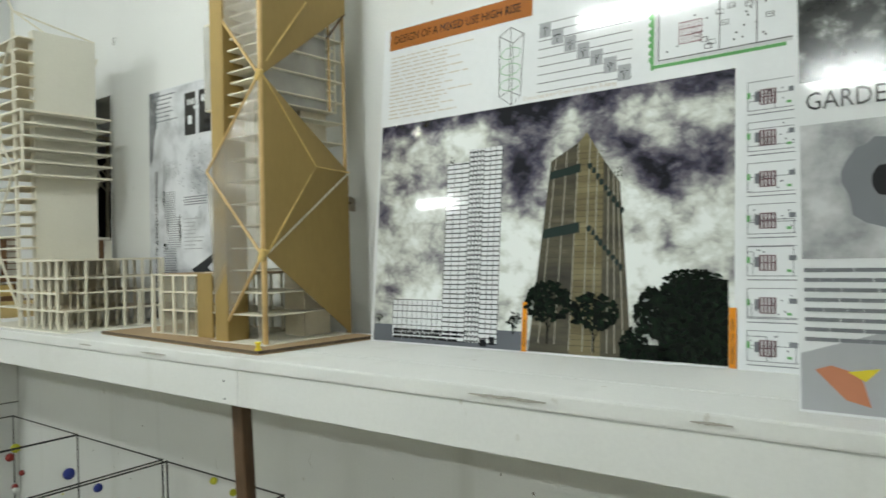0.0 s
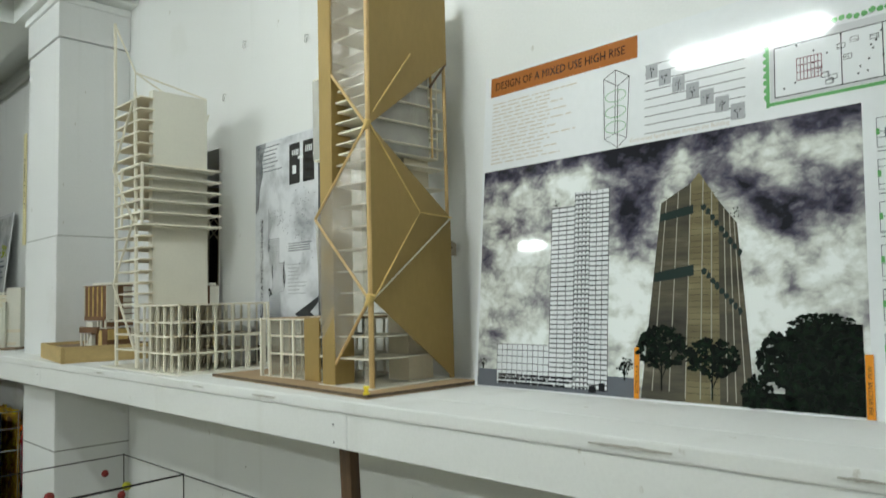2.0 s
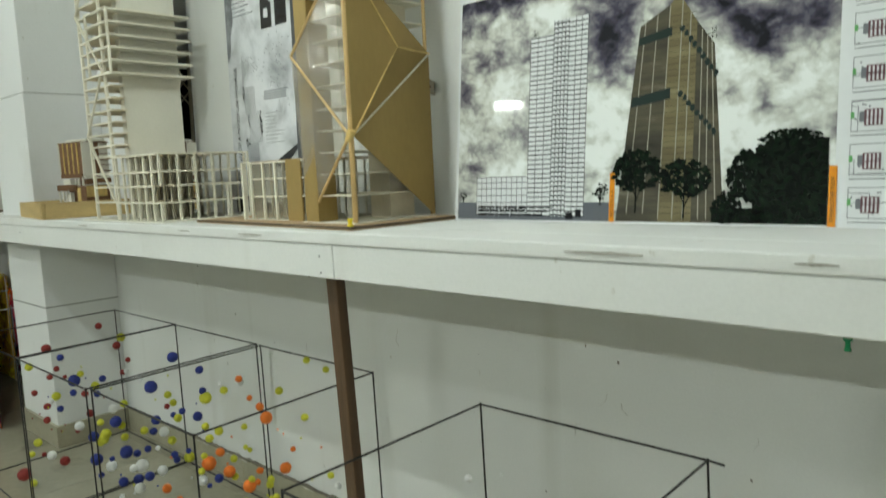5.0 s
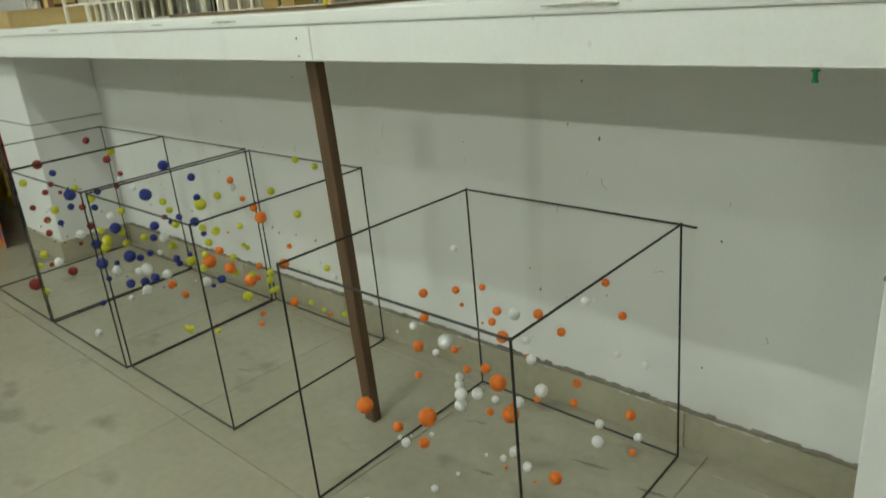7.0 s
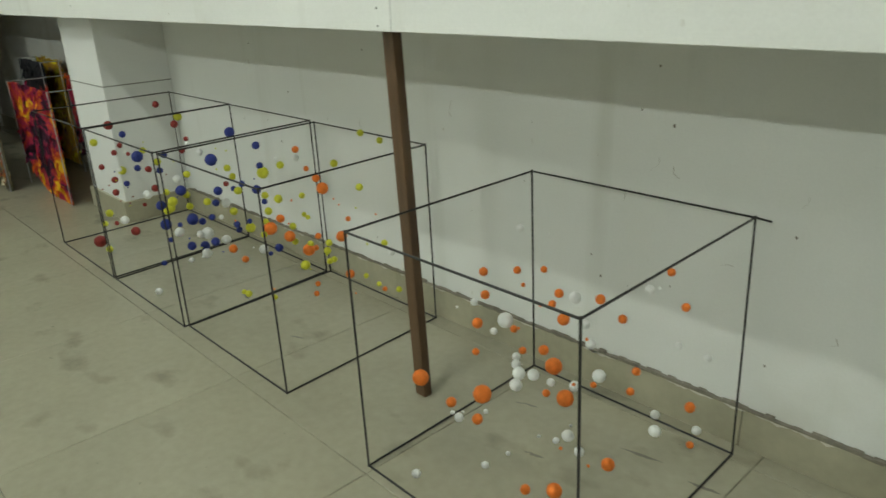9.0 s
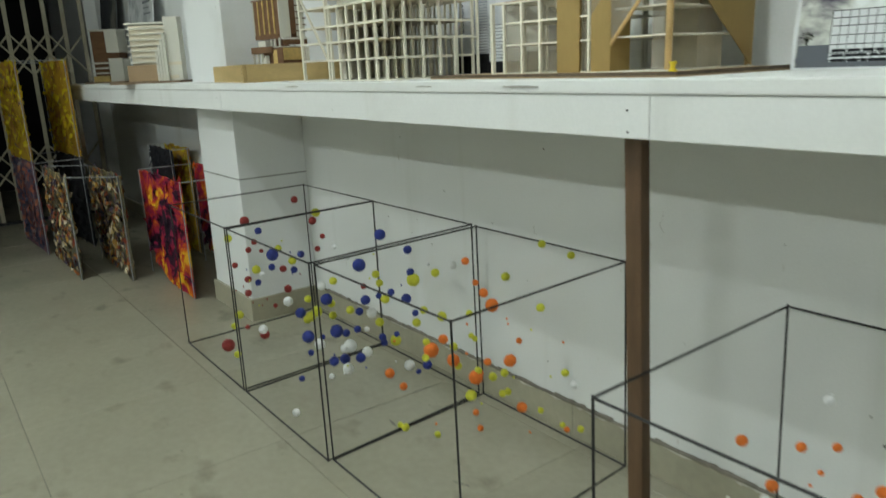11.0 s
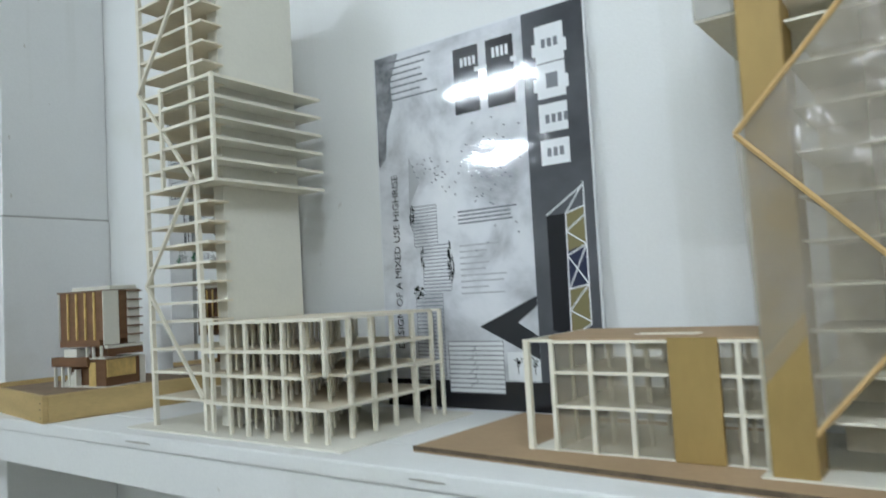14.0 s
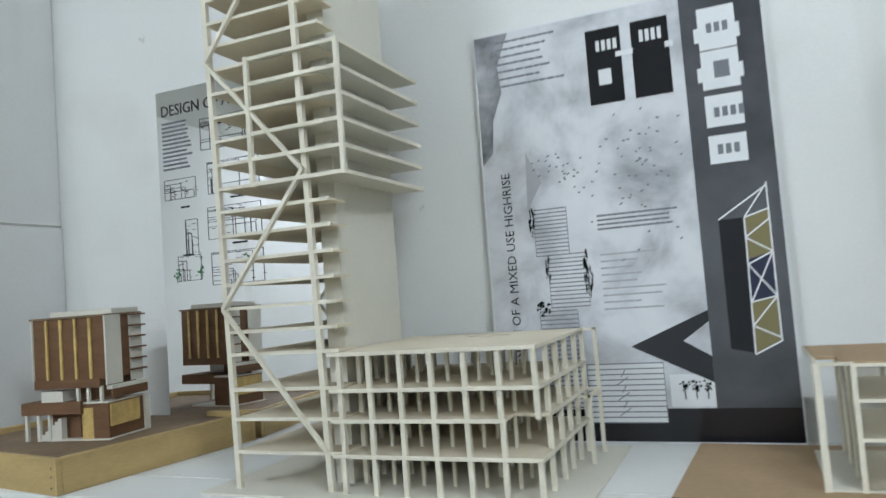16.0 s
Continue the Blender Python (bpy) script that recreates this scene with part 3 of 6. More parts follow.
def floor_plan(sh, u0, u1, v0, v1, z, n=4, w=0.0012):
    for a, b in (((u0, v0), (u1, v0)), ((u1, v0), (u1, v1)), ((u1, v1), (u0, v1)), ((u0, v1), (u0, v0))):
        sh.line(a, b, w, z)
    for i in range(n):
        u = random.uniform(u0, u1)
        v = random.uniform(v0, v1)
        sh.line((u, v0), (u, v), w, z)
        sh.line((u0, v), (u, v), w, z)
    return sh


# the large landscape print of a tower under storm clouds
random.seed(21)
pa = board("poster_high_rise", 0.985, 0.722, leaning(0.035, -0.110, SH, 5.7), "large glossy landscape poster of high rise under storm clouds", "presentation posters", left=0.020)
part("cloud_image", Shape().rect(0.027, 0.826, 0.003, 0.490, 0.0004), CLOUDS, pa, "printed grey storm clouds")
part("ground_band", Shape().rect(0.030, 0.425, 0.003, 0.040, 0.0009), ink("slate_ground_ink", (0.13, 0.14, 0.16)), pa)
sec = Shape()
z = 0.0012
part("section_field", Shape().rect(0.226, 0.367, 0.012, 0.385, 0.0010).rect(0.285, 0.367, 0.385, 0.411, 0.0010).rect(0.085, 0.226, 0.012, 0.095, 0.0010), ink("pale_section_ink", (0.74, 0.76, 0.77)), pa)
for i in range(41):
    v = 0.012 + i * 0.00975
    top_l = 0.226 if v < 0.386 else 0.285
    sec.line((top_l, v), (0.285, v), 0.0022, z) if top_l < 0.285 else None
    sec.line((0.322, v), (0.367, v), 0.0022, z)
    for k in range(4):
        u = 0.285 + 0.0093 * k
        sec.line((u, v), (u + 0.0046, v + 0.0045), 0.0024, z).line((u + 0.0046, v + 0.0045), (u + 0.0093, v), 0.0024, z)
for u in (0.226, 0.245, 0.265, 0.285, 0.2945, 0.304, 0.313, 0.322, 0.338, 0.352, 0.367):
    sec.line((u, 0.012), (u, 0.385 if u < 0.28 else 0.411), 0.0012, z)
for v in (0.014, 0.02, 0.026, 0.04, 0.055, 0.07, 0.083, 0.095):
    sec.line((0.085, v), (0.226, v), 0.0014, z)
for i in range(11):
    u = 0.085 + i * 0.0141
    sec.line((u, 0.012), (u, 0.095), 0.0012, z)
part("section_drawing", sec, INK_BLACK, pa, "black line section drawing")
tagged(part("basement_detail", text_bars(0.09, 0.30, 0.030, 0.014, 3, 0.005, 0.0013).rect(0.325, 0.342, 0.006, 0.020, 0.0014).rect(0.348, 0.362, 0.010, 0.026, 0.0014), INK_BLACK, pa), kind="stuff")
tw = 0.0012
part("facade_shade", Shape().flat([(0.440, 0.004, tw), (0.528, 0.004, tw), (0.540, 0.398, tw), (0.481, 0.367, tw)]), FACADE_L, pa, "bronze curtain wall")
part("facade_front", Shape().flat([(0.528, 0.004, tw), (0.592, 0.004, tw), (0.592, 0.360, tw), (0.556, 0.416, tw), (0.540, 0.398, tw)]), FACADE_R, pa, "gold curtain wall")
part("facade_side", Shape().flat([(0.592, 0.004, tw), (0.652, 0.004, tw), (0.625, 0.316, tw), (0.592, 0.360, tw)]), FACADE_L, pa)
for a, b in (((0.463, 0.02), (0.492, 0.372)), ((0.497, 0.02), (0.516, 0.385)), ((0.528, 0.01), (0.540, 0.397)), ((0.556, 0.01), (0.564, 0.402)), ((0.576, 0.01), (0.580, 0.38)), ((0.605, 0.01), (0.602, 0.345)), ((0.62, 0.01), (0.612, 0.333)), ((0.637, 0.01), (0.62, 0.322))):
    part("mullion", Shape().line(a, b, 0.0018, 0.0015), CHAMPAGNE, pa)
fl = Shape()
for i in range(34):
    v = 0.02 + i * 0.0108
    fl.line((0.443 + v * 0.11, v), (0.528 + v * 0.03, v), 0.0008, 0.0014).line((0.528 + v * 0.03, v), (0.592, v), 0.0008, 0.0014)
tagged(part("storey_lines", fl, ink("umber_ink", (0.06, 0.05, 0.035)), pa), kind="stuff")
TEAL = ink("dark_teal_ink", (0.02, 0.032, 0.03))
for v0, v1, vs, k in ((0.335, 0.352, 0.352, 0.011), (0.222, 0.242, 0.235, 0.009)):
    gb = Shape().flat([(0.478 if v0 > 0.3 else 0.466, v0 - 0.004, 0.0016), (0.545, v0 + 0.006, 0.0016), (0.545, v1 + 0.006, 0.0016), (0.48 if v0 > 0.3 else 0.468, v1 - 0.006, 0.0016)])
    for i in range(9):
        gb.blob(0.565 + i * 0.008, vs - i * k, 0.005, 0.006, 0.0017, 8, 0.7)
    part("green_terrace", gb, TEAL, pa, "dark planted terrace band")
for u, v, w, h, n, v0 in ((0.482, 0.098, 0.096, 0.072, 110, 0.02), (0.578, 0.082, 0.094, 0.064, 110, 0.01), (0.405, 0.062, 0.034, 0.032, 26, 0.035), (0.045, 0.055, 0.022, 0.02, 16, 0.04), (0.237, 0.392, 0.016, 0.014, 12, 0.388), (0.622, 0.335, 0.016, 0.02, 12, 0.33)):
    tr = tree_print(Shape(), u, v, w, h, 0.0019, n * 2, 0.62)
    if v - v0 > 0.01:
        tr.line((u, v0), (u, v), 0.003, 0.0018).line((u + 0.001, v0 + 0.3 * (v - v0)), (u + 0.25 * w, v), 0.0018, 0.0018).line((u, v0 + 0.4 * (v - v0)), (u - 0.25 * w, v), 0.0018, 0.0018)
    part("printed_tree", tr, INK_LEAF, pa, "dark green printed tree")
bs = Shape().rect(0.700, 0.817, 0.004, 0.10, 0.0018).rect(0.745, 0.8165, 0.10, 0.142, 0.0018).rect(0.63, 0.72, 0.004, 0.03, 0.0018)
for cu, cv, w, h in ((0.70, 0.085, 0.085, 0.08), (0.765, 0.135, 0.10, 0.045), (0.745, 0.09, 0.12, 0.09), (0.655, 0.03, 0.05, 0.05)):
    tree_print(bs, min(cu, 0.76), cv, w, h, 0.0019, 260, 0.6)
part("printed_bush", bs, INK_LEAF, pa, "dark printed mass of trees")
part("orange_tab", Shape().rect(0.426, 0.437, 0.002, 0.097, 0.0021), INK_AMBER, pa, "orange caption tab")
part("orange_tab", Shape().rect(0.818, 0.830, 0.001, 0.097, 0.0021), INK_AMBER, pa, "orange caption tab")
words("caption", "PERSPECTIVE VIEW", 0.0085, INK_BLACK, pa, 0.827, 0.008, 0.0024, 90)
words("caption", "SECTION A-A", 0.0085, INK_BLACK, pa, 0.4345, 0.012, 0.0024, 90)
part("title_bar", Shape().rect(0.038, 0.428, 0.669, 0.7165, 0.0006), INK_ORANGE, pa, "orange title bar")
words("title", "DESIGN OF A MIXED USE HIGH RISE", 0.0262, INK_BLACK, pa, 0.052, 0.684, 0.0010, 0, 0.83)
part("body_text", text_bars(0.046, 0.29, 0.650, 0.508, 17, 0.0026, 0.0008, 0.45, 0.22), INK_TEXT, pa, "small tan printed text")
pr = Shape()
T = [(0.350, 0.641), (0.378, 0.655), (0.410, 0.635), (0.384, 0.620)]
Bq = [(0.354, 0.513), (0.378, 0.522), (0.405, 0.508), (0.384, 0.492)]
for i in range(4):
    pr.line(T[i], T[(i + 1) % 4], 0.0014, 0.0009).line(Bq[i], Bq[(i + 1) % 4], 0.0010, 0.0009).line(T[i], Bq[i], 0.0014, 0.0009)
part("prism_diagram", pr, INK_BLACK, pa, "line diagram of a tall prism")
sp = Shape()
for c in (0.535, 0.567, 0.60):
    for i in range(18):
        a, b = math.tau * i / 18, math.tau * (i + 1) / 18
        sp.line((0.379 + 0.024 * math.cos(a), c + 0.012 * math.sin(a)), (0.379 + 0.024 * math.cos(b), c + 0.012 * math.sin(b)), 0.0012, 0.0011)
part("spiral_diagram", sp, INK_GREEN, pa)
for i in range(9):
    v = 0.508 + i * 0.0172
    part("diagram_line", Shape().line((0.445, v), (0.643, v - 0.001), 0.0013, 0.0008), INK_BLACK, pa)
for i in range(7):
    u, v = 0.447 + i * 0.0282, 0.630 - i * 0.0192
    part("stair_square", Shape().rect(u, u + 0.0255, v - 0.013, v + 0.017, 0.0010), INK_MID, pa, "grey square")
    part("stair_tree", tree_print(Shape(), u + 0.0125, v + 0.004, 0.013, 0.011, 0.0012, 12).line((u + 0.0125, v - 0.010), (u + 0.0125, v), 0.0015, 0.0012), INK_BLACK, pa)
words("caption", "Connected Spiral Green through the Building", 0.0118, INK_TEXT, pa, 0.412, 0.4965, 0.0009, 0, 0.93)
lawn = Shape().rect(0.680, 0.905, 0.513, 0.519, 0.0007).rect(0.679, 0.685, 0.511, 0.630, 0.0007)
for i in range(20):
    lawn.blob(0.69 + i * 0.0112, 0.636 + 0.004 * random.random(), 0.005, 0.005, 0.0009, 9, 0.4)
for i in range(8):
    lawn.blob(0.679, 0.53 + i * 0.013, 0.0045, 0.005, 0.0009, 9, 0.4)
part("plan_lawn", lawn, INK_GREEN, pa, "bright green lawn and trees on plan")
part("plan_pavement", Shape().rect(0.686, 0.92, 0.520, 0.628, 0.0005), INK_PALE, pa)
part("plan_slab", Shape().rect(0.694, 0.93, 0.526, 0.614, 0.0007), PAPER, pa)
pl = Shape()
floor_plan(pl, 0.694, 0.93, 0.526, 0.614, 0.0010, 0, 0.0016)
for u in (0.80, 0.86):
    pl.line((u, 0.526), (u, 0.614), 0.0016, 0.0010)
for i in range(22):
    u, v = random.uniform(0.70, 0.925), random.uniform(0.53, 0.61)
    pl.rect(u, u + 0.003, v, v + 0.003, 0.0010)
for i in range(10):
    u, v = random.uniform(0.70, 0.91), random.uniform(0.53, 0.60)
    floor_plan(pl, u, u + 0.012, v, v + 0.008, 0.0010, 1, 0.0009)
part("plan_drawing", pl, INK_BLACK, pa)
cr = Shape()
for i in range(8):
    cr.rect(0.730 + i * 0.0056, 0.7312 + i * 0.0056, 0.548, 0.586, 0.0012)
for v in (0.548, 0.562, 0.574, 0.586):
    cr.rect(0.730, 0.770, v, v + 0.0014, 0.0012)
part("plan_core", cr, INK_MAROON, pa, "maroon stair core on plan")
strip = Shape()
for i in range(7):
    v = 0.035 + i * 0.0665
    floor_plan(strip, 0.846, 0.94, v - 0.02, v + 0.027, 0.0008, 2, 0.0011)
    for k in range(9):
        u, w = random.uniform(0.848, 0.935), random.uniform(v - 0.018, v + 0.02)
        strip.rect(u, u + 0.0025, w, w + 0.0025, 0.0008)
    core = Shape()
    for k in range(5):
        core.rect(0.864 + k * 0.0056, 0.8669 + k * 0.0056, v - 0.012, v + 0.013, 0.0010)
    for k in range(3):
        core.rect(0.864, 0.8893, v - 0.012 + k * 0.0118, v - 0.0106 + k * 0.0118, 0.0011)
    part("floor_plan_core", core, INK_CORE, pa, "dark maroon stair core on plan")
    strip.rect(0.857, 0.865, v - 0.006, v + 0.010, 0.0009).rect(0.908, 0.924, v + 0.004, v + 0.012, 0.0009).rect(0.846, 0.94, v - 0.027, v - 0.0255, 0.0008)
    part("plan_planting", Shape().rect(0.905, 0.912, v - 0.014, v - 0.010, 0.0010), INK_GREEN, pa)
    part("plan_planting", Shape().rect(0.845, 0.850, v, v + 0.01, 0.0010), INK_GREEN, pa)
part("floor_plan", strip, INK_GREY, pa, "small printed floor plans")

# the print leaning on the right-hand column
random.seed(5)
pc = board("poster_garden", 0.60, 0.84, leaning(1.012, -0.452 + 0.075, SH, 2.2), "glossy grey garden design poster leaning on column", "presentation posters")
part("grove_photo", Shape().rect(0.006, 0.594, 0.385, 0.70, 0.0006), GROVE, pc, "dark photograph of trees")
words("title", "GARDEN", 0.030, INK_BLACK, pc, 0.012, 0.352, 0.0010, 0, 0.86)
part("site_map", Shape().rect(0.006, 0.594, 0.178, 0.335, 0.0006), MAP_GREY, pc, "grey printed site map")
part("map_ring", Shape().blob(0.095, 0.265, 0.045, 0.05, 0.0009, 24, 0.2), INK_GREY, pc)
part("map_core", Shape().blob(0.095, 0.265, 0.016, 0.018, 0.0012, 18, 0.1), INK_BLACK, pc)
part("body_text", text_bars(0.008, 0.30, 0.165, 0.085, 8, 0.0045, 0.0008, 0.1, 0.03), INK_GREY, pc, "lines of small text")
part("grey_wedge", Shape().flat([(0.003, 0.003, 0.0007), (0.40, 0.003, 0.0007), (0.40, 0.13, 0.0007), (0.10, 0.10, 0.0007), (0.003, 0.068, 0.0007)]), INK_MID, pc)
part("orange_map", Shape().flat([(0.018, 0.05, 0.001), (0.05, 0.018, 0.001), (0.075, 0.012, 0.001), (0.065, 0.048, 0.001), (0.035, 0.056, 0.001)]), ink("salmon_ink", (0.55, 0.22, 0.12)), pc)
part("yellow_map", Shape().flat([(0.052, 0.05, 0.0013), (0.085, 0.056, 0.0013), (0.07, 0.04, 0.0013)]), ink("lemon_ink", (0.75, 0.62, 0.05)), pc)

# the portrait print with the arrow
random.seed(31)
pb = board("poster_stacked_tower", 0.50, 0.742, leaning(-1.039, -0.024, SH + 0.001, 0.7), "glossy grey portrait poster of stacked block tower", "presentation posters")
part("cloud_image", Shape().rect(0.004, 0.372, 0.056, 0.738, 0.0004), GREY_CLOUD, pb, "printed pale grey clouds")
part("slate_band", Shape().rect(0.372, 0.497, 0.056, 0.738, 0.0006), SLATE, pb, "dark slate margin")
part("footer_band", Shape().rect(0.003, 0.497, 0.003, 0.057, 0.0008), INK_BLACK, pb, "black footer band")
part("dark_cloud", Shape().flat([(0.004, 0.738, 0.0006), (0.07, 0.738, 0.0006), (0.045, 0.68, 0.0006), (0.05, 0.63, 0.0006), (0.03, 0.58, 0.0006), (0.025, 0.52, 0.0006), (0.004, 0.50, 0.0006)]), ramp_print("smoke_print", [(0.35, (0.10, 0.105, 0.115)), (0.6, (0.32, 0.33, 0.35))], 16), pb)
for u0, u1 in ((0.212, 0.272), (0.290, 0.352)):
    part("plan_block", Shape().rect(u0, u1, 0.577, 0.709, 0.0009), INK_BLACK, pb, "black floor plan block")
wh = Shape().rect(0.230, 0.252, 0.610, 0.637, 0.0011).rect(0.262, 0.292, 0.655, 0.664, 0.0011).rect(0.345, 0.358, 0.655, 0.665, 0.0011)
for k in range(4):
    wh.rect(0.229 + k * 0.010, 0.2355 + k * 0.010, 0.670, 0.688, 0.0011).rect(0.304 + k * 0.010, 0.3105 + k * 0.010, 0.672, 0.692, 0.0011)
for v0, v1, cuts in ((0.636, 0.706, 4), (0.570, 0.634, 1), (0.508, 0.560, 4), (0.448, 0.494, 3)):
    w4 = Shape().rect(0.399, 0.457, v0, v1, 0.0011)
    if cuts == 1 or v0 > 0.63:
        w4.rect(0.392, 0.463, v0 + 0.014, v0 + 0.038, 0.0012)
    part("plan_white", w4, PAPER, pb, "white floor plan shape")
tagged(part("plan_rooms", wh, PAPER, pb), kind="stuff")
bk = Shape()
for v, n in ((0.664, 3), (0.524, 4), (0.463, 3)):
    for k in range(n):
        bk.rect(0.412 + k * 0.0125, 0.4205 + k * 0.0125, v, v + 0.016, 0.0014)
bk.rect(0.418, 0.442, 0.588, 0.616, 0.0014)
tagged(part("plan_openings", bk, INK_GREY, pb), kind="stuff")
el = Shape()
for u0, u1, v0, v1, n in ((0.092, 0.152, 0.325, 0.407, 12), (0.112, 0.181, 0.233, 0.325, 13), (0.090, 0.158, 0.06, 0.227, 22), (0.166, 0.294, 0.034, 0.132, 11)):
    for i in range(n + 1):
        v = v0 + (v1 - v0) * i / n
        el.line((u0, v), (u1, v), 0.0019, 0.0010)
    el.line((u0, v0), (u0, v1), 0.0012, 0.0010).line((u1, v0), (u1, v1), 0.0012, 0.0010)
for i in range(6):
    el.line((0.215 + 0.008 * (i % 2), 0.045 + i * 0.013), (0.235 - 0.004 * (i % 2), 0.058 + i * 0.013), 0.0016, 0.0010)
tagged(part("elevation_drawing", el, INK_GREY, pb, "line drawing of stacked tower"), kind="stuff")
part("elevation_field", Shape().rect(0.166, 0.294, 0.034, 0.132, 0.0009), PAPER, pb)
for u, v, w, h in ((0.089, 0.385, 0.013, 0.05), (0.182, 0.287, 0.014, 0.075), (0.111, 0.30, 0.008, 0.045), (0.098, 0.232, 0.026, 0.024)):
    part("printed_planting", tree_print(Shape(), u, v, w, h, 0.0012, 26), INK_LEAF, pb)
for k in range(3):
    part("printed_tree", tree_print(Shape(), 0.325 + k * 0.018, 0.094, 0.017, 0.018, 0.0016, 16).line((0.325 + k * 0.018, 0.072), (0.325 + k * 0.018, 0.094), 0.0015, 0.0016), INK_LEAF, pb)
part("spire", Shape().flat([(0.086, 0.513, 0.0010), (0.082, 0.408, 0.0010), (0.112, 0.456, 0.0010)]), INK_MID, pb)
part("arrow", Shape().flat([(0.244, 0.160, 0.0011), (0.372, 0.214, 0.0011), (0.372, 0.196, 0.0011), (0.330, 0.166, 0.0011), (0.372, 0.140, 0.0011), (0.372, 0.098, 0.0011)]), ink("charcoal_ink", (0.03, 0.032, 0.036)), pb, "large charcoal arrowhead")
part("tree_field", Shape().rect(0.302, 0.372, 0.060, 0.112, 0.0009), PAPER, pb)
bd = Shape()
for i in range(80):
    u, v = (random.gauss(0.16, 0.035), random.gauss(0.47, 0.022)) if i < 32 else (random.gauss(0.285, 0.04), random.gauss(0.47, 0.05))
    if 0.09 < u < 0.36:
        bd.line((u, v), (u + random.uniform(0.003, 0.0055), v + random.uniform(-0.002, 0.003)), 0.0026, 0.0010)
tagged(part("printed_birds", bd, INK_GREY, pb, "scatter of tiny dark birds"), kind="stuff")
part("body_text", text_bars(0.205, 0.34, 0.385, 0.362, 4, 0.0034, 0.001, 0.15, 0.05), INK_GREY, pb)
part("body_text", text_bars(0.205, 0.33, 0.318, 0.225, 9, 0.0030, 0.001, 0.6, 0.05), INK_MID, pb)
part("credit_text", text_bars(0.045, 0.17, 0.722, 0.64, 7, 0.0040, 0.001, 0.4, 0.1), INK_GREY, pb)
words("title", "DESIGN OF A MIXED USE HIGHRISE", 0.0235, INK_BLACK, pb, 0.053, 0.118, 0.0012, 90, 0.98)
r3 = Shape().flat([(0.402, 0.357, 0.001), (0.440, 0.357, 0.001), (0.436, 0.143, 0.001), (0.402, 0.150, 0.001)])
part("render_core", r3, INK_BLACK, pb)
part("render_panel", Shape().flat([(0.441, 0.357, 0.0012), (0.478, 0.368, 0.0012), (0.478, 0.16, 0.0012), (0.438, 0.14, 0.0012)]), ink("olive_ink", (0.22, 0.19, 0.09)), pb)
part("render_glass", Shape().flat([(0.441, 0.290, 0.0013), (0.478, 0.30, 0.0013), (0.478, 0.23, 0.0013), (0.438, 0.222, 0.0013)]), ink("indigo_ink", (0.03, 0.035, 0.07)), pb)
r4 = Shape()
for a, b in (((0.441, 0.357), (0.438, 0.14)), ((0.478, 0.41), (0.478, 0.16)), ((0.402, 0.357), (0.478, 0.405)), ((0.441, 0.357), (0.476, 0.405)), ((0.441, 0.357), (0.478, 0.368)), ((0.440, 0.325), (0.478, 0.352)), ((0.440, 0.325), (0.478, 0.300)), ((0.440, 0.282), (0.478, 0.300)), ((0.440, 0.222), (0.478, 0.300)), ((0.440, 0.282), (0.478, 0.23)), ((0.439, 0.222), (0.478, 0.23)), ((0.439, 0.185), (0.478, 0.23)), ((0.439, 0.185), (0.478, 0.165)), ((0.438, 0.14), (0.478, 0.16))):
    r4.line(a, b, 0.0026, 0.0016)
part("render_bracing", r4, PAPER, pb, "white printed bracing")

# the mirror-faced sheet with the hotel drawings
random.seed(77)
ph = board("poster_hotel", 0.52, 0.78, leaning(-1.83, -0.014, SH, 0.5), "mirror-bright white sheet printed with hotel drawings", "presentation posters", 0.004, MIRROR)
words("title", "DESIGN OF A HOTEL", 0.036, INK_BLACK, ph, 0.012, 0.722, 0.0008, 0, 0.92)
part("body_text", text_bars(0.014, 0.10, 0.705, 0.60, 12, 0.0044, 0.0008, 0.2, 0.1), INK_GREY, ph)
hp = Shape()
for u0, u1, v0, v1 in ((0.125, 0.26, 0.63, 0.70), (0.14, 0.28, 0.53, 0.60), (0.014, 0.105, 0.53, 0.575), (0.135, 0.28, 0.43, 0.50), (0.07, 0.105, 0.40, 0.48), (0.14, 0.28, 0.33, 0.40), (0.045, 0.11, 0.345, 0.40)):
    floor_plan(hp, u0, u1, v0, v1, 0.0008, 6, 0.0011)
    for k in range(14):
        u, v = random.uniform(u0, u1), random.uniform(v0, v1)
        hp.line((u, v), (u + 0.008, v), 0.0011, 0.0008)
part("plan_drawing", hp, INK_BLACK, ph, "fine printed hotel floor plans")
part("plan_captions", text_bars(0.06, 0.09, 0.51, 0.51, 1, 0.004).rect(0.20, 0.24, 0.515, 0.519, 0.0008).rect(0.06, 0.085, 0.40, 0.404, 0.0008).rect(0.20, 0.24, 0.415, 0.419, 0.0008), INK_BLACK, ph)
gt = Shape()
for u, v in ((0.04, 0.362), (0.108, 0.364), (0.235, 0.38)):
    tree_print(gt, u, v, 0.018, 0.024, 0.0011, 12).line((u, v - 0.02), (u, v), 0.0014, 0.0011)
part("printed_tree", gt, ink("leaf_green_ink", (0.06, 0.22, 0.10)), ph)

# prints leaning in the bay beyond the column
random.seed(40)
pd = board("poster_dark", 0.46, 0.80, leaning(-5.17, -0.12, SH, 6), "dark slate poster leaning on far wall", "presentation posters", 0.006, SLATE)
part("plan_white", Shape().rect(0.10, 0.16, 0.66, 0.70, 0.001), INK_MID, pd)
part("plan_white", Shape().rect(0.12, 0.15, 0.58, 0.62, 0.001), INK_MID, pd)
pg = board("poster_pale", 0.42, 0.80, leaning(-4.27, -0.12, SH, 6), "pale poster with green sketch leaning on wall", "presentation posters", left=-0.12)
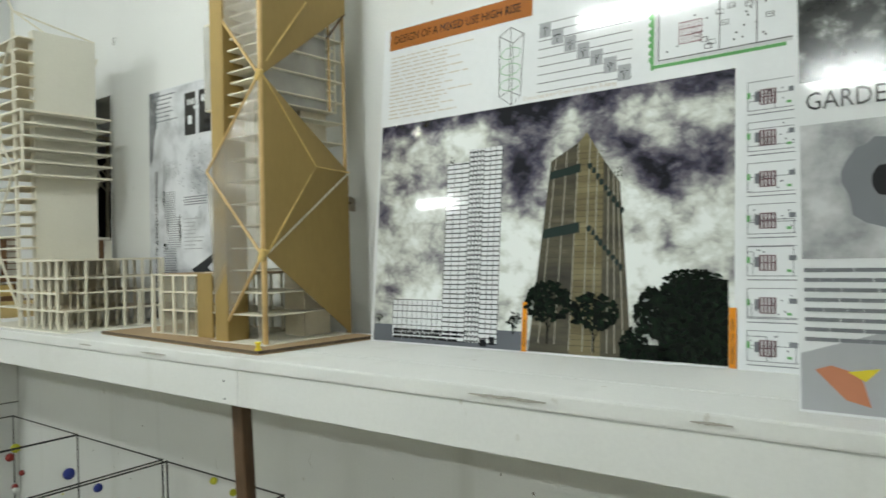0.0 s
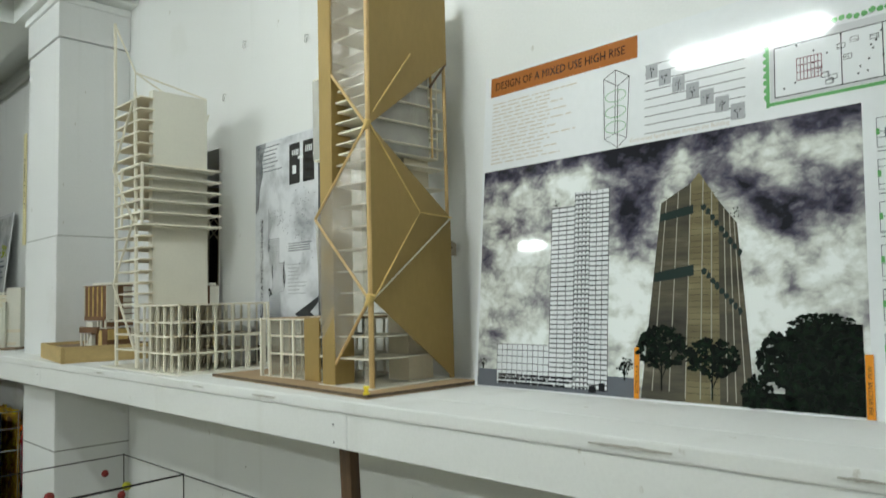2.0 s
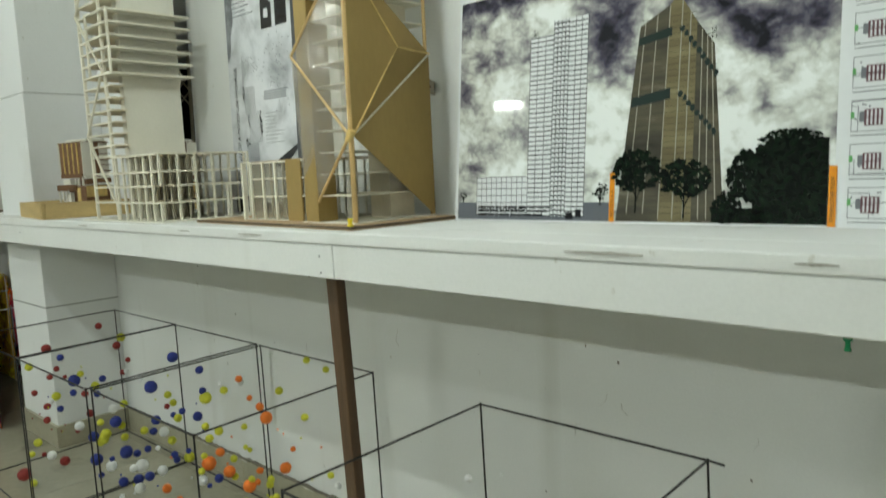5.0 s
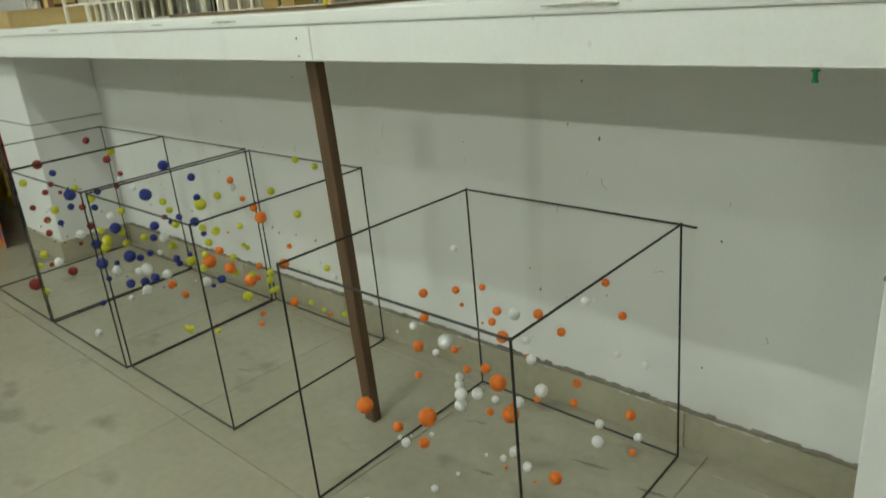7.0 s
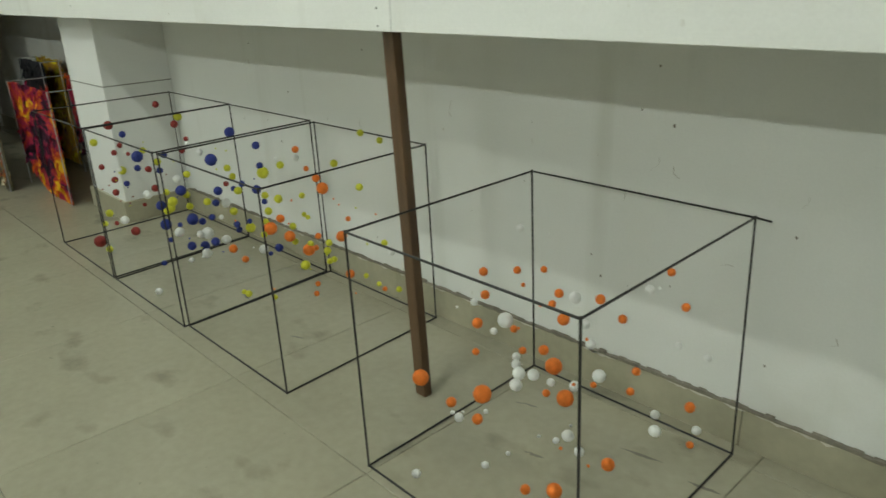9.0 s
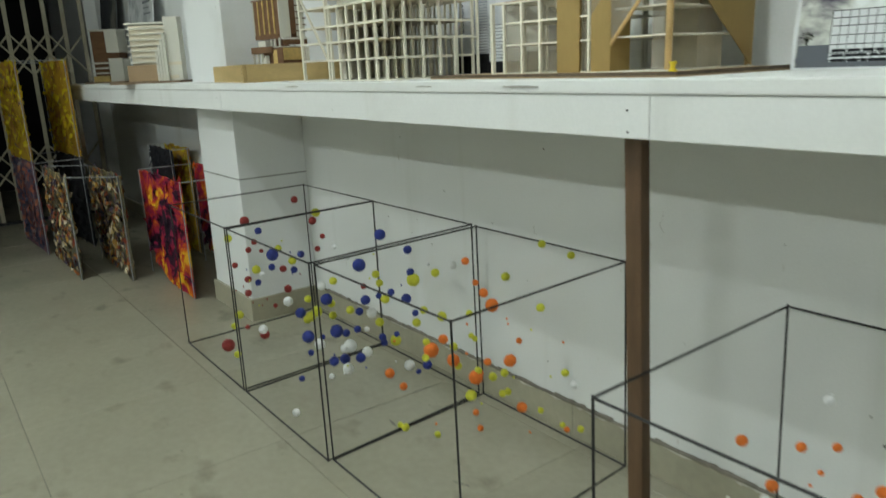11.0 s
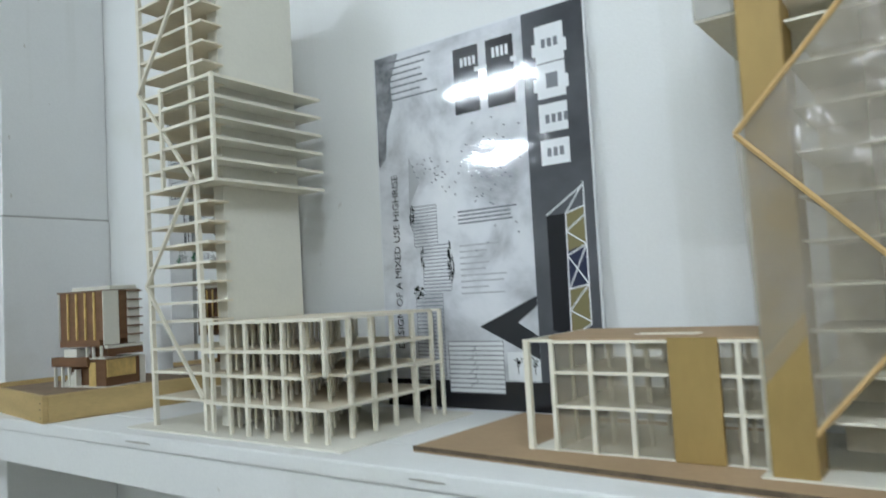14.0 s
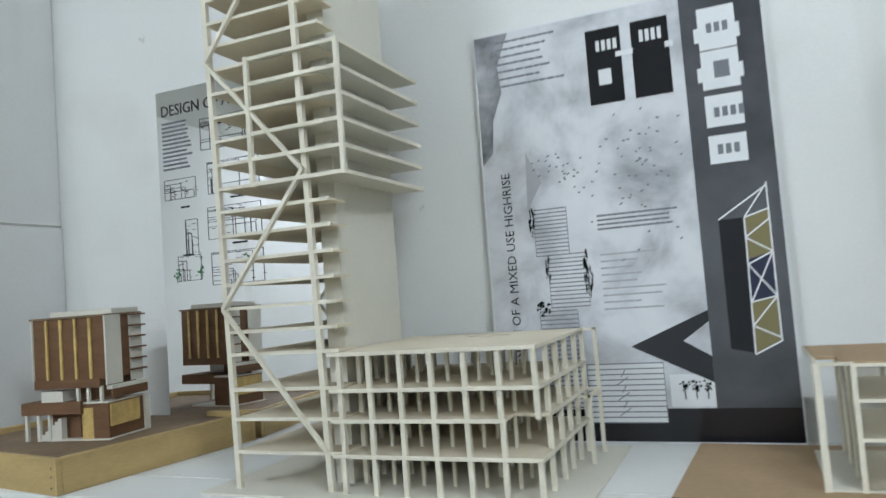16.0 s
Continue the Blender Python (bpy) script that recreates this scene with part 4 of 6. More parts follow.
part("drawing_field", Shape().rect(-0.10, 0.39, 0.03, 0.78, 0.0006), ramp_print("pale_drawing_print", [(0.4, (0.45, 0.47, 0.47)), (0.55, (0.68, 0.70, 0.70)), (0.7, (0.76, 0.78, 0.77))], 9), pg)
part("green_sketch", tree_print(Shape(), 0.30, 0.55, 0.16, 0.10, 0.001, 24), ink("lime_ink", (0.45, 0.52, 0.08)), pg)
part("sketch_lines", text_bars(0.22, 0.38, 0.50, 0.40, 4, 0.008).rect(0.2, 0.36, 0.46, 0.475, 0.001), INK_GREY, pg)

sign = part("column_sign", Shape().box(-2.629, -2.5915, -0.314, -0.309, 1.53, 2.06), ink("cream_yellow_card", (0.74, 0.66, 0.36), 0.5))
tagged(sign, "narrow cream yellow strip sign with black lettering", "sign")
sw = words("lettering", "LEVEL 3 TERM 2", 0.028, INK_BLACK, sign, 0, 0)
sw.matrix_basis = Matrix.Translation((-2.600, -0.3146, 1.70)) @ pose(0, 0, 0, 90, 0, 0) @ pose(0, 0, 0, 0, 0, 90) @ Matrix.Diagonal((1.25, 1, 1, 1))


# ---- wall hooks and marks ----
def hook(x, z):
    h = thing("wall_hook", (x, 0, z), 0, "small bent wire hook on white wall", "hook", "wall hooks")
    sh = Shape().rod((0, 0, 0.015), (0, -0.012, 0.012), 0.002, 6).rod((0, -0.012, 0.012), (0, -0.014, -0.012), 0.002, 6).rod((0, -0.014, -0.012), (0.012, -0.016, -0.016), 0.002, 6).rod((0.012, -0.016, -0.016), (0.016, -0.016, 0.0), 0.002, 6)
    part("wire", sh, STEEL, h)


for hx, hz in ((-1.121, 2.165), (-0.735, 2.08), (0.307, 2.02), (-1.27, 2.0)):
    hook(hx, hz)
nl = thing("wall_nail", (-0.105, 0, 1.352), 0, "rusty nail with torn tape on white wall", "nail")
part("shank", Shape().rod((0, 0.002, 0), (0.004, -0.03, 0.006), 0.0028, 8), mat("rust", (0.10, 0.07, 0.05), 0.8, var=0.4), nl)
OLD_TAPE = mat("old_tape", (0.36, 0.32, 0.25), 0.7, var=0.35, big=30)
part("tape", Shape().sheet([(-0.020, -0.003, -0.014), (0.012, -0.003, -0.020), (0.018, -0.009, 0.012), (0.004, -0.012, 0.020), (-0.010, -0.003, 0.016)], 0.0015), OLD_TAPE, nl, "curled brown tape scrap")
for k, (cx, cz, rx, rz) in enumerate(((-0.219, 1.525, 0.010, 0.009), (-0.241, 1.496, 0.006, 0.011), (-0.228, 1.512, 0.005, 0.006))):
    part("plaster_scar", Shape().flat([(cx + rx * random.uniform(0.6, 1.2) * math.cos(math.tau * q / 11), -0.0014, cz + rz * random.uniform(0.6, 1.2) * math.sin(math.tau * q / 11)) for q in range(11)]), mat("bare_plaster", (0.40, 0.33, 0.24), 0.95, var=0.3, big=25), bpy.data.objects["wall_back"], "small brown scar in plaster")

# ---- the tall brown and film tower model on its corrugated board ----
ta = thing("tower_model", (0, 0, SH), 0, "tall brown card and clear film tower model on corrugated board", "architectural model", "architectural models")
BH = 0.008
brd = Shape().sheet([(-0.712, -0.352, 0.0), (0.024, -0.404, 0.0), (0.045, -0.075, 0.0), (-0.695, -0.050, 0.0)], BH)
part("base_board", brd, BOARD, ta, "brown corrugated cardboard base")
part("flute_edge", Shape().sheet([(-0.711, -0.3536, 0.003), (0.023, -0.4056, 0.003), (0.023, -0.4036, 0.003), (-0.711, -0.3516, 0.003)], 0.006).sheet([(0.0255, -0.403, 0.003), (0.0465, -0.076, 0.003), (0.0445, -0.076, 0.003), (0.0235, -0.403, 0.003)], 0.006), FLUTE, ta, "ragged fluted edge")
TX0, TX1, TY0, TY1, TT = -0.216, -0.045, -0.330, -0.080, 0.983
zn = lambda w: w - SH
N1, N2 = zn(1.614), zn(1.226)
L1, L2 = zn(1.808), zn(1.418)
R1, R2 = zn(1.805), zn(1.421)
part("base_sheet", Shape().box(TX0 - 0.01, TX1 + 0.012, TY0 - 0.012, TY1, BH, BH + 0.002), IVORY, ta, "pale card ground sheet")
part("corner_post", Shape().rod((TX1, TY0, BH), (TX1 + 0.004, TY0, TT + 0.012), 0.0062, 8), GOLD, ta, "round ochre corner post")
part("card_mast", bevelled(Shape().box(TX0 + 0.001, TX0 + 0.049, TY0 - 0.008, TY0 + 0.05, BH, TT + 0.015), 0.0015, 1), CARD, ta, "brown card corner mast")
part("rear_post", Shape().rod((TX1 - 0.003, TY1, BH), (TX1 - 0.003, TY1, TT + 0.16), 0.0045, 8), GOLD, ta, "thin ochre rod")
part("rear_post", Shape().rod((TX0, TY1, BH), (TX0, TY1, TT), 0.0045, 8), GOLD, ta)
part("core", Shape().box(TX0 + 0.055, TX1 - 0.045, TY1 - 0.10, TY1 - 0.02, BH, TT - 0.02), GREYCARD, ta, "grey card lift core")
STAR = (TX1 + 0.020, -0.195, zn(1.425))
sx = TX1 + 0.006
part("side_panel", Shape().sheet([(sx, TY0, TT), (sx, TY0, N1), (sx, TY1, R1), (sx, TY1, TT)], 0.002), CARD, ta, "folded brown card facet")
part("side_panel", Shape().sheet([(sx, TY0, N1), STAR, (sx, TY1, R2)], 0.002), CARD, ta)
part("side_panel", Shape().sheet([(sx, TY0, N1), (sx, TY0, N2), STAR], 0.002), CARD, ta)
part("side_panel", Shape().sheet([(sx, TY0, N2), (sx, TY1, R2), STAR], 0.002), CARD, ta)
part("side_panel", Shape().sheet([(sx, TY0, N2), (sx, TY1, BH), (sx, TY1, R2)], 0.002), CARD, ta)
sx2 = sx + 0.003
for a, b in (((sx2, TY0, N1), STAR), (STAR, (sx2, TY0, N2)), (STAR, (sx2, TY1, R2)), ((sx2, TY0, N2), (sx2, TY1, R2)), ((sx2 - 0.002, TY0 + 0.01, N1 + 0.03), (sx2, -0.205, zn(1.80)))):
    part("fold_strip", Shape().rod(a, (b[0] + 0.002, b[1], b[2]), 0.0022, 5), STRAW if a[2] != N2 else BALSA, ta, "pale glued fold line")
part("side_brace", Shape().rod((sx, TY1, R1), (sx - 0.004, TY1 - 0.055, R1 - 0.07), 0.003, 6), WOOD, ta)
part("inner_post", Shape().rod((TX1 - 0.004, TY1 - 0.045, N1 - 0.05), (TX1 - 0.004, TY1 - 0.045, R1), 0.003, 6), GOLD, ta)
fy = TY0 - 0.004
part("film_panel", Shape().sheet([(TX0, fy, TT), (TX0, fy, L1), (TX1, fy, N1), (TX1, fy, TT)], -0.0008), FILM, ta, "creased clear plastic film")
part("film_panel", Shape().sheet([(TX1, fy, N1), (TX0 - 0.008, fy - 0.012, L2), (TX1, fy, N2)], 0.0008), FILM, ta)
part("film_panel", Shape().sheet([(TX1, fy, N2), (TX0 - 0.008, fy - 0.012, L2), (TX0 + 0.005, fy, BH)], 0.0008), FILM, ta)
part("film_panel", Shape().sheet([(TX0 - 0.004, TY0, BH), (TX0 - 0.004, TY0, TT), (TX0 - 0.004, TY1, TT), (TX0 - 0.004, TY1, BH)], 0.0008), ACRYLIC, ta, "clear plastic film")
part("film_panel", Shape().sheet([(TX1 - 0.006, TY0 + 0.012, BH), (TX1 - 0.05, TY0 + 0.02, BH), (TX1 - 0.05, TY0 + 0.02, N1), (TX1 - 0.006, TY0 + 0.012, N1)], 0.0008), FILM, ta)
for a, b in (((TX1, fy, N1), (TX0, fy, L1)), ((TX1, fy, N1), (TX0 - 0.008, fy - 0.012, L2)), ((TX1, fy, N2), (TX0 - 0.008, fy - 0.012, L2)), ((TX1, fy, N2), (TX0 + 0.005, fy, BH))):
    part("front_brace", Shape().rod(a, b, 0.0036, 6), GOLD, ta, "diagonal ochre rod")
part("knot", Shape().rod((TX1 - 0.004, fy, N2 - 0.012), (TX1 + 0.008, fy, N2 + 0.012), 0.009, 8), STRAW, ta, "lump of dried glue")
part("knot", Shape().rod((TX1 - 0.004, fy, N1 - 0.010), (TX1 + 0.008, fy, N1 + 0.010), 0.008, 8), STRAW, ta)
fz = BH + 0.062
slab = Shape().box(TX0 + 0.050, TX1 - 0.004, TY0 + 0.004, TY1, -0.0015, 0.0015).mesh("floor_slab")
slab.materials.append(BALSA)
while fz < TT - 0.01:
    part("floor_slab", slab, BALSA, ta).location = (0, 0, fz)
    fz += 0.0495
# the box of floors that pushes out through the tower's side
for zz in (1.567, 1.617, 1.667, 1.717, 1.767):
    part("box_slab", Shape().box(-0.264, -0.062, -0.318, -0.092, zn(zz) - 0.002, zn(zz) + 0.002), BALSA, ta, "thin cream floor plate")
for px, py in ((-0.263, -0.317), (-0.263, -0.205), (-0.263, -0.094), (-0.063, -0.094)):
    part("box_post", Shape().rod((px, py, zn(1.565)), (px, py, zn(1.767)), 0.0028, 5), BALSA, ta)
part("box_side", Shape().box(-0.2665, -0.2657, -0.317, -0.094, zn(1.568), zn(1.764)), FROST, ta, "frosted plastic sheet")
part("box_front", Shape().box(-0.264, -0.218, -0.3205, -0.3197, zn(1.568), zn(1.764)), MILKY, ta, "frosted plastic sheet")
part("box_side", Shape().box(-0.0605, -0.0597, -0.317, -0.125, zn(1.568), zn(1.764)), MILKY, ta)

# its low wing of frosted rooms
WX0, WX1, WY0, WY1, WH = -0.536, -0.220, -0.302, -0.095, 0.161
rf = Shape()
rf.box(WX0 + 0.028, WX1, WY0 + 0.0, -0.240, WH - 0.004, WH).box(WX0 + 0.028, -0.40, -0.240, -0.216, WH - 0.004, WH).box(-0.315, WX1, -0.240, -0.216, WH - 0.004, WH).box(WX0, WX1, -0.216, WY1, WH - 0.004, WH).box(WX0, WX0 + 0.03, -0.240, -0.216, WH - 0.004, WH)
part("wing_roof", rf, BOARD, ta, "brown card roof with slot")
part("roof_slot_rim", Shape().box(-0.40, -0.315, -0.2405, -0.2375, WH - 0.02, WH + 0.001).box(-0.40, -0.315, -0.2185, -0.2155, WH - 0.02, WH + 0.001), BALSA, ta)
part("wing_floor", Shape().box(WX0, WX1, WY0, WY1, BH, BH + 0.002), IVORY, ta)
for x in (-0.497, -0.440, -0.385, -0.250, -0.224):
    part("wing_post", Shape().box(x - 0.003, x + 0.003, WY0 - 0.003, WY0 + 0.003, BH, WH - 0.004), BALSA, ta)
part("wing_post", Shape().box(WX0 - 0.004, WX0 + 0.004, WY0 - 0.004, WY0 + 0.004, BH, WH), BALSA, ta, "thick cream corner post")
part("wing_rail", Shape().box(WX0, WX0 + 0.04, WY0 - 0.002, WY0 + 0.002, WH - 0.004, WH).box(WX0 - 0.002, WX0 + 0.002, WY0, WY1, WH - 0.004, WH), BALSA, ta)
for zz in (0.069, 0.115, 0.157):
    part("wing_rail", Shape().box(-0.497, -0.334, WY0 - 0.002, WY0 + 0.002, zz - 0.002, zz + 0.002).box(-0.272, WX1, WY0 - 0.002, WY0 + 0.002, zz - 0.002, zz + 0.002), BALSA, ta)
    part("wing_slab", Shape().box(-0.495, WX1, WY0 + 0.006, WY1, zz - 0.002, zz), BALSA, ta)
part("wing_glazing", Shape().box(-0.496, -0.334, WY0 + 0.004, WY0 + 0.0048, BH, WH - 0.004).box(-0.272, WX1, WY0 + 0.004, WY0 + 0.0048, BH, WH - 0.004), WINGFILM, ta, "frosted plastic glazing")
part("wing_glazing", Shape().box(-0.4968, -0.496, WY0 + 0.004, WY1, BH, WH - 0.004), WINGFILM, ta)
part("wing_wall", bevelled(Shape().box(-0.334, -0.272, WY0 - 0.004, WY0 + 0.002, BH, WH + 0.001), 0.001, 1), CARD, ta, "brown card wall panel")
for x in (-0.497, -0.44, -0.385, -0.33, -0.27, -0.224):
    for y in (-0.24, -0.17, -0.10):
        part("wing_post", Shape().box(x - 0.0025, x + 0.0025, y - 0.0025, y + 0.0025, BH, WH - 0.004), BALSA, ta)
yp = thing("push_pin", (0.009, -0.391, SH + BH), 0, "yellow plastic push pin stuck in corrugated board", "push pin")
part("pin_head", Shape().rod((0, 0, 0), (0, 0, 0.004), 0.007, 12).rod((0, 0, 0.004), (0, 0, 0.013), 0.0045, 12).rod((0, 0, 0.013), (0, 0, 0.017), 0.0065, 12), YELLOW_PIN, yp)

# ---- the cream balsa tower model with its podium ----
tb = thing("balsa_tower_model", (-0.008, 0.024, SH), 0, "cream balsa skeleton tower model with gridded podium", "architectural model", "architectural models")
part("base_sheet", Shape().sheet([(-1.395, -0.425, 0), (-0.80, -0.43, 0), (-0.795, -0.075, 0), (-1.385, -0.08, 0)], 0.003), IVORY, tb, "thin cream card base")
PX0, PX1, PY0, PY1 = -1.165, -0.857, -0.400, -0.115
cols = [-1.148, -1.0995, -1.051, -1.0025, -0.954, -0.9055, -0.857]
rows_y = [-0.400, -0.343, -0.286, -0.229, -0.172, -0.115]
levels = [0.003, 0.059, 0.109, 0.152, 0.204]
pm = {}
for i, x in enumerate(cols):
    for j, y in enumerate(rows_y):
        for lv in range(4):
            if lv in (1, 2) and i == 6 and j == 0 and lv == 1:
                continue
            z0, z1 = levels[lv], levels[lv + 1]
            w2 = 0.0023 if 0 < i < 6 and j > 0 else 0.0034
            if (lv, w2) not in pm:
                pm[lv, w2] = Shape().box(-w2, w2, -w2, w2, z0, z1 - 0.003).mesh("post")
                pm[lv, w2].materials.append(BALSA)
            part("post", pm[lv, w2], BALSA, tb).location = (x + random.uniform(-0.001, 0.001), y, 0)
for lv, z1 in enumerate(levels[1:]):
    xr = -0.857 if lv != 1 else -0.905
    sl = Shape().box(PX0, xr + 0.004, PY0 - 0.004, -0.36, z1 - 0.004, z1)
    if lv == 3:
        sl.box(PX0, -1.03, -0.36, PY1, z1 - 0.004, z1).box(-0.955, PX1 + 0.004, -0.36, PY1, z1 - 0.004, z1).box(-1.03, -0.955, -0.36, -0.20, z1 - 0.004, z1).box(-1.03, -0.955, -0.172, PY1, z1 - 0.004, z1)
    else:
        sl.box(PX0, PX1 + 0.004, -0.36, PY1, z1 - 0.004, z1)
    part("podium_slab", sl, GREYCARD, tb, "thin card floor")
    part("slab_edge", Shape().box(PX0, xr + 0.005, PY0 - 0.0055, PY0 - 0.0035, z1 - 0.005, z1 + 0.0005).box(PX1 + 0.0035, PX1 + 0.0055, -0.36 if lv == 1 else PY0, PY1, z1 - 0.005, z1 + 0.0005), BALSA, tb)
# side frame stepping down at the back
for z1 in (0.106, 0.204):
    part("side_frame", Shape().box(PX1, -0.832, -0.12, -0.115, z1 - 0.004, z1).box(-0.836, -0.831, -0.20 if z1 < 0.15 else -0.12, -0.115, z1 - 0.004, z1), BALSA, tb)
part("side_frame", Shape().box(PX1, -0.832, -0.20, -0.195, 0.102, 0.106), BALSA, tb)
for x, y, z1 in ((-0.833, -0.117, 0.204), (-0.833, -0.197, 0.106)):
    part("side_post", Shape().box(x - 0.003, x + 0.003, y - 0.003, y + 0.003, 0.003, z1), BALSA, tb)
# tower
AX0, AX1, AY0, AY1 = -1.343, -1.178, -0.392, -0.140
core_x = -1.168
part("core_wall", Shape().box(core_x - 0.03, core_x, -0.345, -0.150, 0.003, 0.926), IVORY, tb, "tall blank cream card core")
part("front_post", Shape().rod((AX0, AY0, 0.003), (AX0 - 0.026, AY0, 1.20), 0.0062, 4), BALSA, tb, "tall square balsa mast")
part("front_post", Shape().rod((AX1, AY0, 0.003), (AX1 - 0.018, AY0, 0.916), 0.0062, 4), BALSA, tb)
part("back_post", Shape().rod((AX0, AY1, 0.003), (AX0 - 0.010, AY1, 0.90), 0.0045, 4), BALSA, tb)
tz = [0.059, 0.109, 0.154, 0.208, 0.243, 0.280, 0.317, 0.355, 0.394, 0.432] + [0.469 + 0.0385 * i for i in range(12)]
for zz in tz:
    s = zz / 1.19 * 0.026
    part("tower_slab", Shape().sheet([(AX0 - s, AY0 - 0.002, zz - 0.002), (AX1 + 0.028, AY0 - 0.002, zz - 0.002), (AX1 + 0.028, -0.346, zz - 0.002), (core_x - 0.032, -0.346, zz - 0.002), (core_x - 0.032, AY1, zz - 0.002), (AX0 - s, AY1, zz - 0.002)], 0.0035), GREYCARD, tb, "thin grey card floor")
    part("slab_edge", Shape().box(AX0 - s, AX1 + 0.029, AY0 - 0.004, AY0 - 0.002, zz - 0.003, zz + 0.002), BALSA, tb)
zig = [(AX1, 0.063), (AX0 - 0.008, 0.279), (AX1 - 0.010, 0.479), (AX0 - 0.016, 0.673), (AX1 - 0.016, 0.881)]
for (xa, za), (xb, zb) in zip(zig, zig[1:]):
    part("diagonal", Shape().rod((xa, AY0 - 0.008, za), (xb, AY0 - 0.008, zb), 0.0042, 4), BALSA, tb, "balsa bracing diagonal")
    part("diagonal", Shape().rod((xa, AY1 + 0.01, za), (xb, AY1 + 0.01, zb), 0.0032, 4), BALSA, tb)
ax, az = AX1 - 0.016, 0.981
part("crown_strut", Shape().rod((AX0 - 0.026, AY0, 1.195), (ax, AY0, az), 0.0034, 4), BALSA, tb)
part("crown_strut", Shape().rod((ax, AY0, az), (core_x, -0.152, 0.926), 0.003, 4), BALSA, tb)
part("crown_strut", Shape().rod((ax, AY0, az), (core_x - 0.01, -0.30, 0.924), 0.003, 4), BALSA, tb)
part("crown_strut", Shape().rod((ax, AY0, az), (AX1 - 0.018, AY0, 0.91), 0.003, 4), BALSA, tb)
# projecting box of floors
QX0, QX1, QY0, QY1 = -1.278, -1.116, -0.402, -0.125
for i in range(6):
    zz = 0.467 + i * 0.0392
    part("box_slab", Shape().box(QX0, QX1, QY0, QY1, zz - 0.0018, zz + 0.0018), IVORY, tb, "cream card floor plate")
    part("slab_edge", Shape().box(QX0, QX1 + 0.002, QY0 - 0.002, QY0, zz - 0.003, zz + 0.003).box(QX1, QX1 + 0.002, QY0, QY1, zz - 0.003, zz + 0.003), BALSA, tb)
for px, py in ((QX0, QY0), (QX1, QY0), (QX0, QY1)):
    part("box_post", Shape().box(px - 0.0034, px + 0.0034, py - 0.0034, py + 0.0034, 0.463, 0.667), BALSA, tb)

# ---- the hotel model in its plywood tray ----
def tray(m):
    t = thing("model_tray", (0, 0, 0), 0, "shallow raw plywood tray with scuffed brown floor", "tray")
    t.matrix_world = m
    W, D, H, w = 0.50, 0.43, 0.060, 0.012
    part("tray_floor", Shape().box(-W + w, -w, w, D - w, 0, 0.048), TRAYFLOOR, t, "scuffed brown tray floor")
    for b in ((-W, 0, 0, w), (-W, 0, D - w, D), (-W, -W + w, w, D - w), (-w, 0, w, D - w)):
        part("tray_side", bevelled(Shape().box(b[0], b[1], b[2], b[3], 0, H), 0.0015, 1), PLY, t, "raw plywood tray side")
    for zz in (0.012, 0.030, 0.044):
        part("nail_head", Shape().rod((-0.012, -0.0008, zz), (-0.012, 0.002, zz), 0.0016, 8), WIRE, t)
    return t


